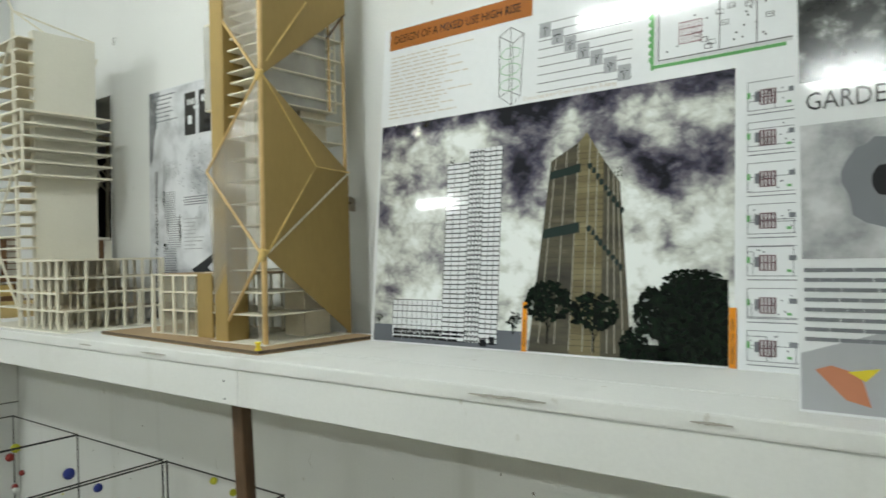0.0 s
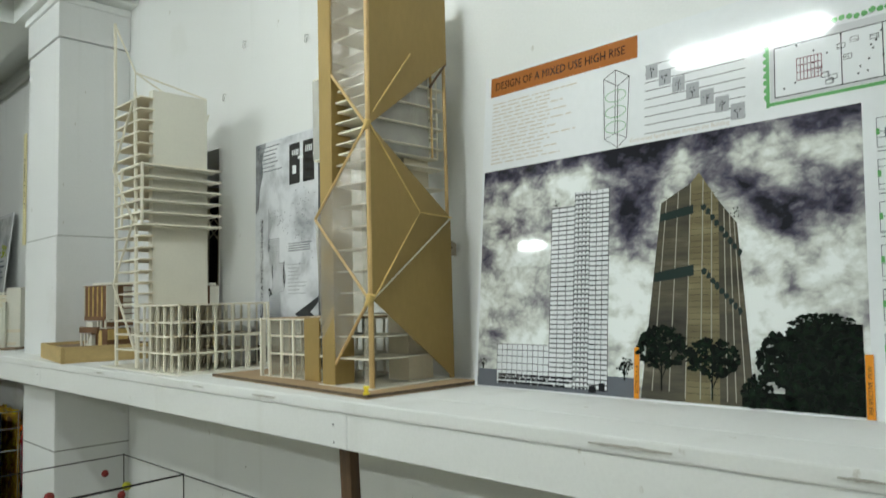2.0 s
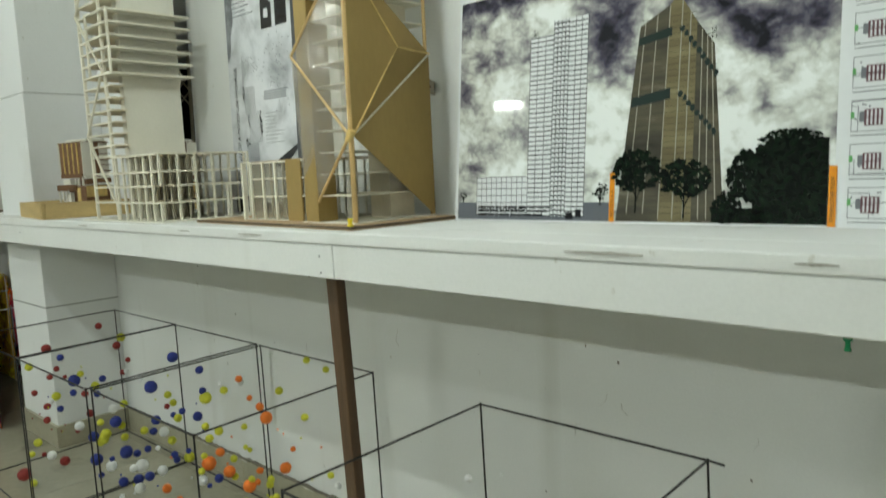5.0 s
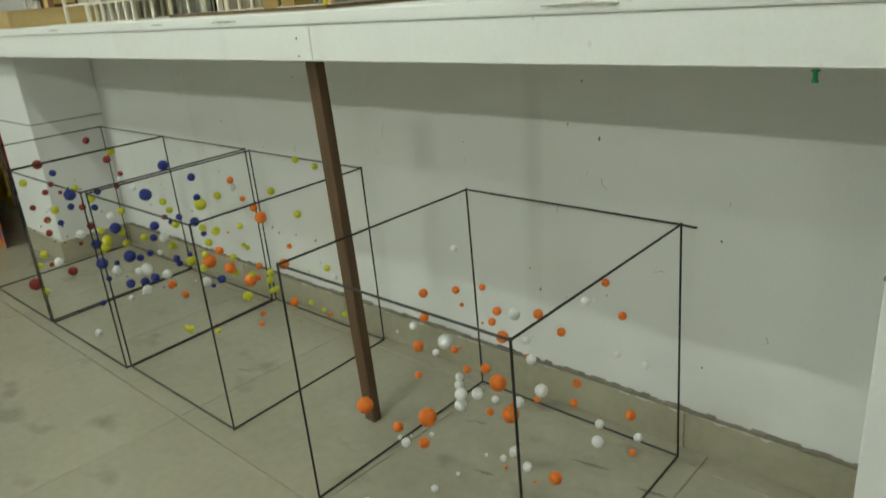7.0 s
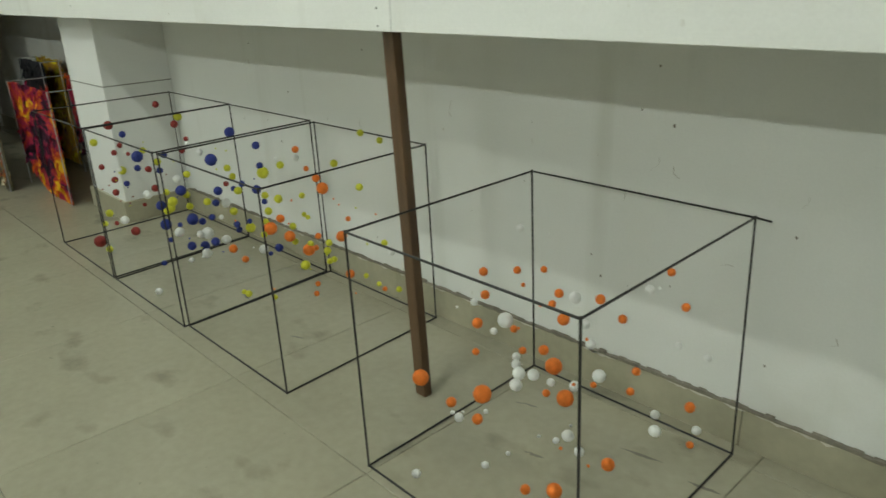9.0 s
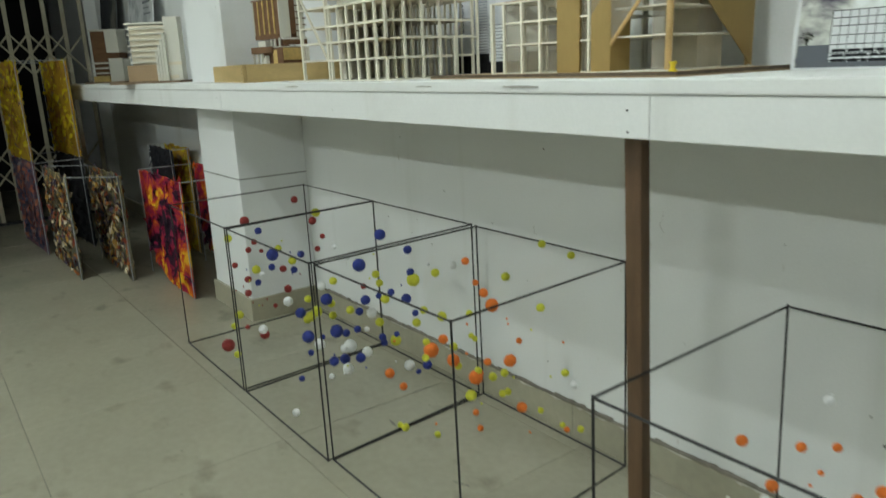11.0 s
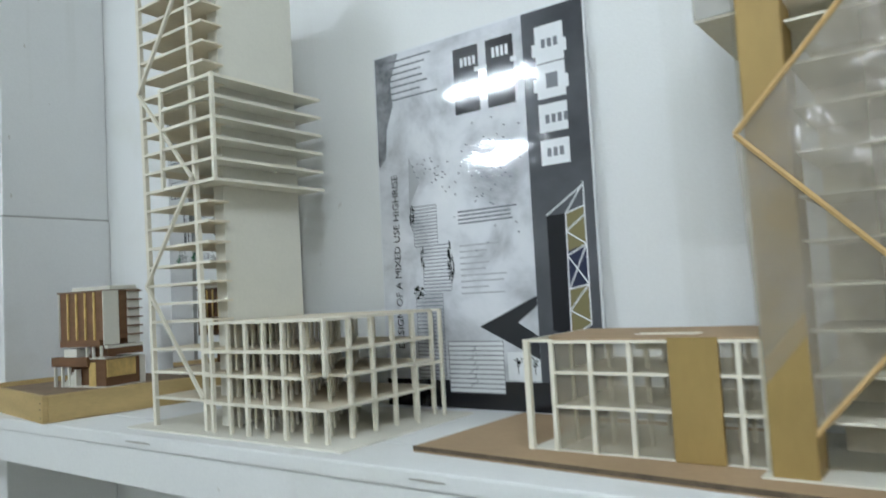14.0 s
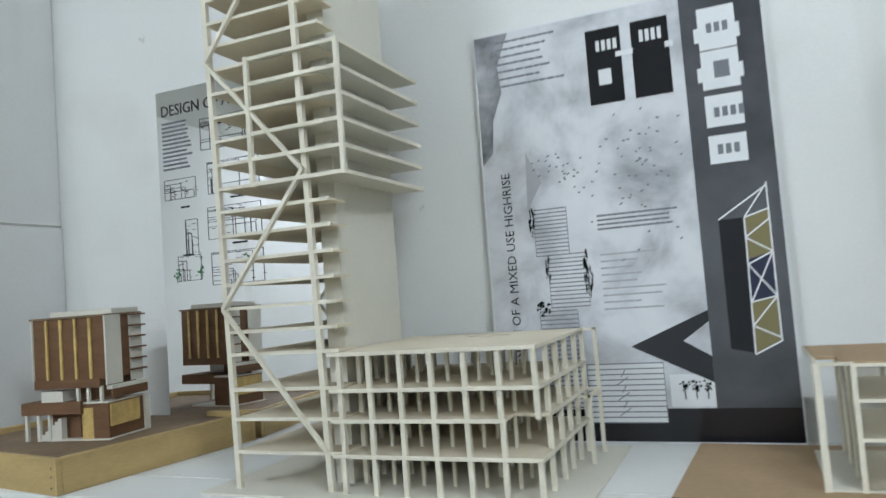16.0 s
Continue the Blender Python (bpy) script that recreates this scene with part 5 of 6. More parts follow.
def hotel(m):
    t = thing("hotel_model", (0, 0, 0), 0, "brown card hotel model with straw-coloured strips in tray", "architectural model", "architectural models")
    t.matrix_world = m
    f = 0.0
    # building axes: x to the left is negative, y into the tray
    bx1, by0 = 0.0, 0.0
    bx0, by1 = bx1 - 0.215, by0 + 0.13
    g = f + 0.003
    part("plinth", Shape().box(bx0 + 0.04, bx1 + 0.006, by0 - 0.008, by1 + 0.006, f, g), IVORY, t)
    part("ground_floor", bevelled(Shape().box(bx1 - 0.075, bx1, by0, by1, g, g + 0.085), 0.001, 1), BROWN, t, "brown card ground storey")
    part("straw_panel", bevelled(Shape().box(bx1 - 0.078, bx1 - 0.045, by0 - 0.002, by0 + 0.002, g, g + 0.075), 0.001, 1), STRAW, t, "straw-coloured glued panel")
    part("straw_panel", bevelled(Shape().box(bx1 - 0.002, bx1 + 0.003, by0 + 0.004, by1 - 0.02, g + 0.028, g + 0.082), 0.001, 1), STRAW, t)
    part("canopy", bevelled(Shape().box(bx0 - 0.035, bx1 - 0.072, by0 - 0.012, by1 - 0.02, g + 0.062, g + 0.092), 0.001, 1), BROWN, t, "brown card canopy")
    for cx in (bx0 - 0.025, bx0 + 0.012, bx0 + 0.045):
        part("pillar", Shape().box(cx - 0.004, cx + 0.004, by0 - 0.008, by0, f, g + 0.062), IVORY, t)
    part("lobby_wall", Shape().box(bx0 + 0.02, bx1 - 0.10, by0 + 0.02, by0 + 0.024, g, g + 0.062), BROWN, t)
    stair = Shape()
    for i in range(6):
        stair.box(bx0 + 0.018 + i * 0.010, bx0 + 0.028 + i * 0.010, by0 - 0.004, by0 + 0.014, f, g + 0.012 + i * 0.008)
    part("stair", stair, IVORY, t, "small cream card stair")
    u = g + 0.092
    part("terrace", Shape().box(bx1 - 0.074, bx1 + 0.002, by0 - 0.002, by1, g + 0.085, g + 0.089), IVORY, t)
    part("plant_room", Shape().box(bx0 + 0.02, bx0 + 0.085, by0 - 0.004, by0 + 0.04, u, u + 0.026), IVORY, t, "small cream card block")
    for cx in (bx1 - 0.088, bx1 - 0.058, bx1 - 0.02):
        part("pillar", Shape().box(cx - 0.0035, cx + 0.0035, by0 - 0.001, by0 + 0.006, g + 0.089, u + 0.035), IVORY, t)
    part("recess_wall", Shape().box(bx0 + 0.09, bx1 - 0.004, by0 + 0.04, by0 + 0.044, g + 0.089, u + 0.035), BROWN, t)
    b0, b1 = u + 0.032, u + 0.205
    block = part("block", bevelled(Shape().box(bx0, bx1 - 0.001, by0, by1, b0 + 0.02, b1), 0.001, 1), BROWN, t, "brown card bedroom block")
    part("block_skirt", Shape().box(bx0, bx1 - 0.02, by0 - 0.003, by1, b0, b0 + 0.022), BROWN, t)
    part("side_wall", Shape().box(bx1 - 0.001, bx1 + 0.003, by0 - 0.004, by0 + 0.052, b0 + 0.005, b1 + 0.002), IVORY, t, "cream card end wall")
    part("side_wall", Shape().box(bx1 - 0.001, bx1 + 0.0025, by0 + 0.085, by1, b0 + 0.005, b1 + 0.002), IVORY, t)
    part("side_wall", Shape().box(bx0 - 0.003, bx0, by0 - 0.004, by0 + 0.03, b0 + 0.02, b1 + 0.002), IVORY, t)
    part("balcony_floor", Shape().box(bx1 - 0.002, bx1 + 0.014, by0, by1, b0 - 0.006, b0 + 0.003), IVORY, t)
    part("balcony_front", Shape().box(bx1 + 0.010, bx1 + 0.014, by0, by1, b0 - 0.028, b0 - 0.006), BROWN, t)
    for i in range(6):
        part("balcony", Shape().box(bx1 + 0.002, bx1 + 0.013, by0 + 0.082, by1 + 0.004, b0 + 0.03 + i * 0.028, b0 + 0.034 + i * 0.028), BROWN, block, "thin dark balcony slab")
    random.seed(3)
    for face in (by0 - 0.003, by1 + 0.003):
        for i in range(4):
            cx = bx0 + 0.043 * (i + 1)
            edge = [(random.uniform(0.0022, 0.0042), b0 + 0.022 + j * 0.0186) for j in range(9)]
            sh = Shape().sheet([(cx - w2, face + 0.0022, zz) for w2, zz in edge] + [(cx + w2, face + 0.0022, zz) for w2, zz in edge[::-1]], -0.0044)
            part("straw_strip", sh, STRAW, block, "ragged straw-coloured glue strip")
    part("roof", Shape().box(bx0 - 0.006, bx1 + 0.002, by0 - 0.006, by1 + 0.004, b1, b1 + 0.005), TRAYFLOOR, t)
    part("roof_parapet", bevelled(Shape().box(bx0 + 0.035, bx1 + 0.004, by0 + 0.02, by1 - 0.01, b1 + 0.005, b1 + 0.018), 0.001, 1), IVORY, t, "cream card roof parapet")
    part("rear_wall", Shape().box(bx1 + 0.002, bx1 + 0.008, by1 - 0.006, by1 + 0.012, f, g + 0.085), IVORY, t)
    return t


TRAY = pose(-1.655, -0.448, SH, 0, 0, -9)
tray(TRAY)
hotel(TRAY @ pose(-0.128, 0.180, 0.048, 0, 0, 17) @ Matrix.Scale(0.79, 4))

# ---- the two models in the bay beyond the column ----
def stepped(name, m, label):
    t = thing(name, (0, 0, 0), 0, label, "architectural model", "architectural models")
    t.matrix_world = m
    return t


mb = stepped("terraced_model", pose(-3.02, -0.26, SH, 0, 0, 52), "grey and white terraced building model on dark board")
part("base_board", Shape().box(-0.28, 0.07, -0.10, 0.16, 0, 0.01), TRAYFLOOR, mb, "dark brown base board")
part("podium", bevelled(Shape().box(-0.24, -0.04, 0.03, 0.14, 0.01, 0.09), 0.001, 1), BOARD, mb)
for i in range(7):
    part("louvre_floor", Shape().box(-0.22, -0.02, 0.02, 0.14, 0.10 + i * 0.027, 0.106 + i * 0.027), IVORY, mb)
part("louvre_core", Shape().box(-0.21, -0.02, 0.035, 0.14, 0.09, 0.28), GREYCARD, mb, "grey card block behind louvres")
part("slab_wall", bevelled(Shape().box(-0.02, 0.05, 0.0, 0.06, 0.01, 0.315), 0.001, 1), IVORY, mb, "tall cream card slab")
for i in range(4):
    part("stair_tower", Shape().box(-0.07 + i * 0.014, -0.058 + i * 0.014, -0.02, 0.02, 0.01, 0.15 + i * 0.03), IVORY, mb)
part("roof", Shape().box(-0.23, 0.02, 0.03, 0.14, 0.285, 0.294), IVORY, mb)
part("entrance_canopy", Shape().box(-0.015, 0.052, -0.004, 0.0, 0.085, 0.10), GREYCARD, mb)
part("entrance_step", Shape().box(-0.015, 0.03, -0.004, 0.0, 0.02, 0.035), GREYCARD, mb)

mc = stepped("stacked_model", pose(-4.74, -0.20, SH, 0, 0, 52) @ Matrix.Scale(0.96, 4), "white and brown stacked block model on shelf")
part("base_board", Shape().box(-0.12, 0.17, -0.06, 0.18, 0, 0.01), TRAYFLOOR, mc)
part("tall_block", bevelled(Shape().box(-0.08, 0.05, 0.04, 0.16, 0.01, 0.36), 0.001, 1), BROWN, mc, "brown card block")
part("white_frame", bevelled(Shape().box(0.04, 0.13, 0.0, 0.15, 0.21, 0.365), 0.001, 1), IVORY, mc, "white card upper slab")
part("white_frame", bevelled(Shape().box(0.05, 0.15, -0.01, 0.15, 0.01, 0.17), 0.001, 1), IVORY, mc)
part("roof", Shape().box(-0.09, 0.13, 0.03, 0.16, 0.362, 0.372), IVORY, mc)
part("link", Shape().box(0.05, 0.12, 0.02, 0.15, 0.17, 0.21), BROWN, mc)
for i in range(4):
    part("balcony", Shape().box(-0.10, 0.04, 0.0, 0.05, 0.03 + i * 0.035, 0.04 + i * 0.035), IVORY, mc)
part("low_block", Shape().box(-0.07, 0.045, -0.02, 0.06, 0.01, 0.05), STRAW, mc)


# ---- stick cubes of hanging foam balls ----
def sphere(r=1.0, rings=8, segs=12):
    bm = bmesh.new()
    bmesh.ops.create_uvsphere(bm, u_segments=segs, v_segments=rings, radius=r)
    for f in bm.faces:
        f.smooth = True
    me = bpy.data.meshes.new("ball")
    bm.to_mesh(me)
    bm.free()
    return me


BALL = {}
for c in FOAM:
    BALL[c] = sphere()
    BALL[c].materials.append(FOAM[c])


def stick_cube(x0, x1, y0, y1, h, label, sets, lean=0.0, stub=False, skew=0.0):
    t = thing("ball_sculpture", ((x0 + x1) / 2, (y0 + y1) / 2, 0), 0, label, "sculpture", "stick cubes with foam balls")
    hx, hy, r = (x1 - x0) / 2, (y1 - y0) / 2, 0.0025
    cs = [(-hx + skew, -hy), (hx + skew, -hy), (hx, hy), (-hx, hy)]
    for i in range(4):
        a, b = cs[i], cs[(i + 1) % 4]
        ta_, tb_ = (a[0] + lean, a[1]), (b[0] + lean, b[1])
        part("stick", Shape().rod((*a, r), (*b, r), r, 6), WIRE, t)
        part("stick", Shape().rod((*ta_, h), (*tb_, h), r, 6), WIRE, t)
        part("stick", Shape().rod((*a, 0), (*ta_, h + 0.004), r, 6), WIRE, t)
    if stub:
        part("stick", Shape().rod((hx + lean, hy, h), (hx + lean + 0.035, hy - 0.005, h), r, 6), WIRE, t)
    for color, balls in sets:
        for x, y, z, rad in balls:
            b = part("foam_ball", BALL[color], None, t, "small %s foam ball" % color)
            b.location = (x - (x0 + x1) / 2, y - (y0 + y1) / 2, z)
            b.scale = (rad, rad, rad * random.uniform(0.92, 1.0))
            b.rotation_euler = (random.random() * 3, random.random() * 3, 0)
    random.seed(len(sets) + int(x0 * 100))
    for k in range(14):
        b = part("foam_crumb", BALL[random.choice([c for c, _ in sets])], None, t)
        b.location = (random.uniform(-hx * 0.8, hx * 0.8), random.uniform(-hy * 0.7, hy * 0.7), random.uniform(0.06, h * 0.85))
        b.scale = (0.0032, 0.0032, 0.0032)
    return t


BALLS_BLUE_1 = [(-1.861, -0.371, 0.464, 0.014), (-1.79, -0.353, 0.378, 0.024), (-1.791, -0.36, 0.33, 0.014), (-1.896, -0.379, 0.249, 0.013), (-1.774, -0.277, 0.306, 0.014), (-1.681, -0.286, 0.388, 0.014)]
BALLS_RED_1 = [(-1.809, -0.233, 0.573, 0.014), (-1.892, -0.409, 0.504, 0.019), (-1.752, -0.192, 0.491, 0.016), (-1.774, -0.143, 0.417, 0.011), (-1.902, -0.376, 0.413, 0.012), (-1.877, -0.412, 0.392, 0.012), (-1.924, -0.341, 0.367, 0.009), (-1.755, -0.33, 0.325, 0.014), (-1.864, -0.476, 0.346, 0.012), (-1.801, -0.455, 0.299, 0.014), (-1.787, -0.465, 0.25, 0.014), (-1.773, -0.31, 0.236, 0.016), (-1.812, -0.556, 0.057, 0.025), (-1.794, -0.415, 0.068, 0.019), (-1.787, -0.163, 0.367, 0.012), (-1.564, -0.093, 0.245, 0.012), (-1.832, -0.344, 0.16, 0.009), (-1.715, -0.509, 0.145, 0.009)]
BALLS_YELLOW_1 = [(-1.946, -0.462, 0.434, 0.016), (-1.787, -0.424, 0.334, 0.017), (-1.829, -0.493, 0.159, 0.016), (-1.85, -0.512, 0.113, 0.012), (-1.762, -0.542, 0.031, 0.014), (-1.788, -0.328, 0.399, 0.014), (-1.791, -0.156, 0.512, 0.018), (-1.765, -0.285, 0.346, 0.016)]
BALLS_BLUE_2A = [(-1.217, -0.218, 0.528, 0.019), (-1.21, -0.307, 0.444, 0.022), (-1.191, -0.442, 0.364, 0.019), (-1.155, -0.324, 0.343, 0.016), (-1.136, -0.239, 0.354, 0.012), (-1.153, -0.155, 0.477, 0.015), (-1.117, -0.194, 0.326, 0.017), (-1.146, -0.153, 0.402, 0.013), (-1.368, -0.452, 0.276, 0.018), (-1.207, -0.507, 0.253, 0.02), (-1.179, -0.422, 0.257, 0.022), (-1.194, -0.381, 0.235, 0.013), (-1.258, -0.291, 0.27, 0.014)]
BALLS_BLUE_2B = [(-1.163, -0.447, 0.167, 0.016), (-1.257, -0.358, 0.119, 0.018), (-1.103, -0.385, 0.18, 0.016), (-1.065, -0.196, 0.291, 0.011), (-1.149, -0.273, 0.205, 0.013), (-1.151, -0.362, 0.255, 0.012), (-1.201, -0.461, 0.241, 0.009), (-1.255, -0.48, 0.177, 0.01), (-1.255, -0.52, 0.099, 0.01), (-1.057, -0.165, 0.106, 0.016), (-1.049, -0.206, 0.097, 0.009), (-1.25, -0.217, 0.31, 0.011), (-1.164, -0.259, 0.178, 0.012), (-1.12, -0.236, 0.214, 0.01)]
BALLS_WHITE_2 = [(-1.239, -0.333, 0.473, 0.013), (-1.267, -0.417, 0.386, 0.015), (-1.344, -0.502, 0.334, 0.016), (-1.347, -0.595, 0.261, 0.015), (-1.203, -0.365, 0.184, 0.022), (-1.186, -0.286, 0.283, 0.018), (-1.264, -0.268, 0.117, 0.018), (-1.202, -0.379, 0.109, 0.018), (-1.146, -0.417, 0.207, 0.013), (-1.268, -0.44, 0.192, 0.018), (-0.997, -0.091, 0.443, 0.013), (-1.116, -0.103, 0.422, 0.007), (-1.114, -0.197, 0.095, 0.018), (-1.199, -0.442, 0.102, 0.009), (-1.171, -0.587, 0.035, 0.012), (-1.272, -0.359, 0.503, 0.009), (-1.335, -0.584, 0.445, 0.009), (-0.478, -0.095, 0.215, 0.011), (-1.153, -0.327, 0.246, 0.009)]
BALLS_YELLOW_2 = [(-1.222, -0.398, 0.408, 0.013), (-1.203, -0.472, 0.329, 0.017), (-1.327, -0.435, 0.27, 0.018), (-1.216, -0.414, 0.338, 0.013), (-1.275, -0.316, 0.277, 0.014), (-1.255, -0.392, 0.282, 0.013), (-1.185, -0.262, 0.409, 0.013), (-1.222, -0.228, 0.364, 0.013), (-1.186, -0.232, 0.317, 0.015), (-1.141, -0.147, 0.375, 0.022), (-1.033, -0.134, 0.419, 0.014), (-1.17, -0.268, 0.25, 0.015), (-1.17, -0.21, 0.171, 0.019), (-1.128, -0.151, 0.23, 0.015), (-1.324, -0.441, 0.333, 0.012), (-1.338, -0.443, 0.259, 0.014)]
BALLS_ORANGE_3 = [(-0.706, -0.18, 0.403, 0.02), (-0.751, -0.172, 0.427, 0.014), (-0.733, -0.248, 0.539, 0.011), (-0.724, -0.222, 0.474, 0.009), (-0.759, -0.314, 0.323, 0.014), (-0.78, -0.342, 0.292, 0.022), (-0.727, -0.306, 0.268, 0.018), (-0.663, -0.28, 0.231, 0.02), (-0.644, -0.253, 0.274, 0.011), (-0.718, -0.219, 0.206, 0.01), (-0.802, -0.467, 0.253, 0.014), (-0.765, -0.449, 0.222, 0.011), (-0.792, -0.18, 0.042, 0.01), (-0.663, -0.269, 0.074, 0.009), (-0.661, -0.121, 0.294, 0.009), (-0.583, -0.186, 0.14, 0.015), (-0.442, -0.158, 0.12, 0.008), (-0.677, -0.142, 0.235, 0.019)]
BALLS_YELLOW_3A = [(-0.775, -0.304, 0.383, 0.014), (-0.876, -0.294, 0.373, 0.012), (-0.542, -0.153, 0.431, 0.012), (-0.592, -0.097, 0.584, 0.011), (-0.46, -0.126, 0.583, 0.01), (-0.709, -0.125, 0.474, 0.013), (-0.723, -0.248, 0.391, 0.01), (-0.801, -0.247, 0.27, 0.012), (-0.659, -0.274, 0.25, 0.011), (-0.548, -0.278, 0.282, 0.011), (-0.701, -0.187, 0.191, 0.013), (-0.558, -0.258, 0.219, 0.01), (-0.568, -0.268, 0.213, 0.01)]
BALLS_YELLOW_3B = [(-0.66, -0.301, 0.185, 0.016), (-0.735, -0.284, 0.242, 0.011), (-0.505, -0.099, 0.242, 0.011), (-0.549, -0.148, 0.131, 0.009), (-0.422, -0.195, 0.155, 0.008), (-0.455, -0.091, 0.092, 0.01), (-0.703, -0.26, 0.335, 0.008), (-0.704, -0.246, 0.322, 0.008), (-0.791, -0.349, 0.314, 0.011), (-0.736, -0.469, 0.119, 0.011), (-0.745, -0.479, 0.126, 0.008), (-0.642, -0.431, 0.123, 0.009), (-0.751, -0.382, 0.289, 0.011)]
BALLS_ORANGE_4A = [(0.225, -0.299, 0.412, 0.009), (0.279, -0.342, 0.406, 0.005), (0.262, -0.251, 0.409, 0.008), (0.365, -0.329, 0.408, 0.01), (0.317, -0.289, 0.354, 0.009), (0.409, -0.37, 0.378, 0.013), (0.423, -0.264, 0.39, 0.011), (0.457, -0.23, 0.343, 0.01), (0.51, -0.139, 0.436, 0.009), (0.532, -0.105, 0.35, 0.01), (0.248, -0.306, 0.221, 0.009), (0.332, -0.432, 0.353, 0.008), (0.368, -0.38, 0.297, 0.011), (0.33, -0.296, 0.208, 0.02), (0.398, -0.342, 0.176, 0.019), (0.42, -0.435, 0.241, 0.008)]
BALLS_ORANGE_4B = [(0.502, -0.256, 0.198, 0.009), (0.541, -0.304, 0.283, 0.009), (0.646, -0.277, 0.234, 0.011), (0.679, -0.33, 0.192, 0.007), (0.539, -0.384, 0.103, 0.014), (0.465, -0.46, 0.041, 0.017), (0.417, -0.494, 0.037, 0.011), (0.451, -0.317, 0.22, 0.007), (0.117, -0.295, 0.377, 0.011), (0.243, -0.422, 0.399, 0.01), (0.235, -0.439, 0.336, 0.012), (0.254, -0.465, 0.285, 0.008), (0.178, -0.557, 0.231, 0.018), (0.295, -0.49, 0.21, 0.02), (0.196, -0.487, 0.145, 0.012), (0.308, -0.519, 0.169, 0.012)]
BALLS_WHITE_4A = [(0.348, -0.249, 0.365, 0.014), (0.389, -0.267, 0.321, 0.011), (0.442, -0.32, 0.314, 0.011), (0.479, -0.34, 0.263, 0.014), (0.307, -0.396, 0.265, 0.009), (0.398, -0.493, 0.303, 0.013), (0.324, -0.417, 0.212, 0.014), (0.341, -0.38, 0.227, 0.013), (0.372, -0.359, 0.212, 0.009), (0.42, -0.34, 0.214, 0.012), (0.434, -0.378, 0.117, 0.013), (0.44, -0.426, 0.133, 0.007), (0.458, -0.369, 0.084, 0.011), (0.622, -0.361, 0.211, 0.012), (0.551, -0.234, 0.153, 0.01)]
BALLS_WHITE_4B = [(0.672, -0.295, 0.203, 0.009), (0.559, -0.175, 0.295, 0.008), (0.639, -0.207, 0.31, 0.008), (0.503, -0.209, 0.418, 0.01), (0.337, -0.431, 0.273, 0.01), (0.327, -0.446, 0.054, 0.005), (0.306, -0.429, 0.363, 0.017), (0.26, -0.473, 0.405, 0.008), (0.249, -0.403, 0.308, 0.008), (0.263, -0.529, 0.157, 0.01), (0.348, -0.54, 0.087, 0.008), (0.212, -0.612, 0.032, 0.01), (0.325, -0.512, 0.192, 0.005), (0.227, -0.513, 0.145, 0.005), (0.292, -0.368, 0.545, 0.008)]
random.seed(12)
stick_cube(-2.122, -1.545, -0.622, -0.034, 0.571, "black stick cube of red and blue foam balls", [("red", BALLS_RED_1), ("blue", BALLS_BLUE_1), ("yellow", BALLS_YELLOW_1)], -0.008, False, 0.034)
stick_cube(-1.533, -0.950, -0.622, -0.038, 0.571, "black stick cube of blue and yellow foam balls", [("blue", BALLS_BLUE_2A + BALLS_BLUE_2B), ("yellow", BALLS_YELLOW_2), ("white", BALLS_WHITE_2)], -0.012, False, 0.045)
stick_cube(-0.938, -0.354, -0.608, -0.028, 0.565, "black stick cube of yellow and orange foam balls", [("yellow", BALLS_YELLOW_3A + BALLS_YELLOW_3B), ("orange", BALLS_ORANGE_3)], -0.014, False, 0.038)
stick_cube(0.070, 0.645, -0.644, -0.048, 0.559, "black stick cube of orange and white foam balls", [("orange", BALLS_ORANGE_4A + BALLS_ORANGE_4B), ("white", BALLS_WHITE_4A + BALLS_WHITE_4B)], -0.014, True, 0.014)


# ---- coloured fabric boxes by the gate ----
def ragged_panel(w, h, round_corner=0.0, seed=1, bumps=220, relief=0.02, size=0.03):
    """An upright panel in the xz plane, covered with curled scraps."""
    random.seed(seed)
    sh = Shape()
    n = 12
    pts = []
    for i in range(n + 1):
        x = w * i / n
        lift = round_corner * max(0.0, 1 - x / (w * 0.55)) ** 2
        pts.append((x, 0, lift + random.uniform(0, 0.006)))
    pts += [(w * (n - i) / n, 0, h + random.uniform(-0.008, 0.004)) for i in range(n + 1)]
    sh.sheet(pts, 0.006)
    for k in range(bumps):
        x, zz = random.uniform(0.01, w - 0.01), random.uniform(0.02, h - 0.005)
        if zz < round_corner * max(0.0, 1 - x / (w * 0.55)) ** 2:
            continue
        s = size * random.uniform(0.5, 1.2)
        a = random.uniform(0, math.tau)
        d = (math.cos(a) * s, math.sin(a) * s)
        o = random.uniform(0.3, 1.0) * relief
        for side in (-1, 1):
            y = -0.0065 if side < 0 else 0.0005
            sh.flat([(x - d[0], y, zz - d[1]), (x + d[1] * 0.6, y + side * o * 0.7, zz - d[0] * 0.6), (x + d[0], y + side * o, zz + d[1]), (x - d[1] * 0.6, y + side * o * 0.4, zz + d[0] * 0.6)])
    return sh


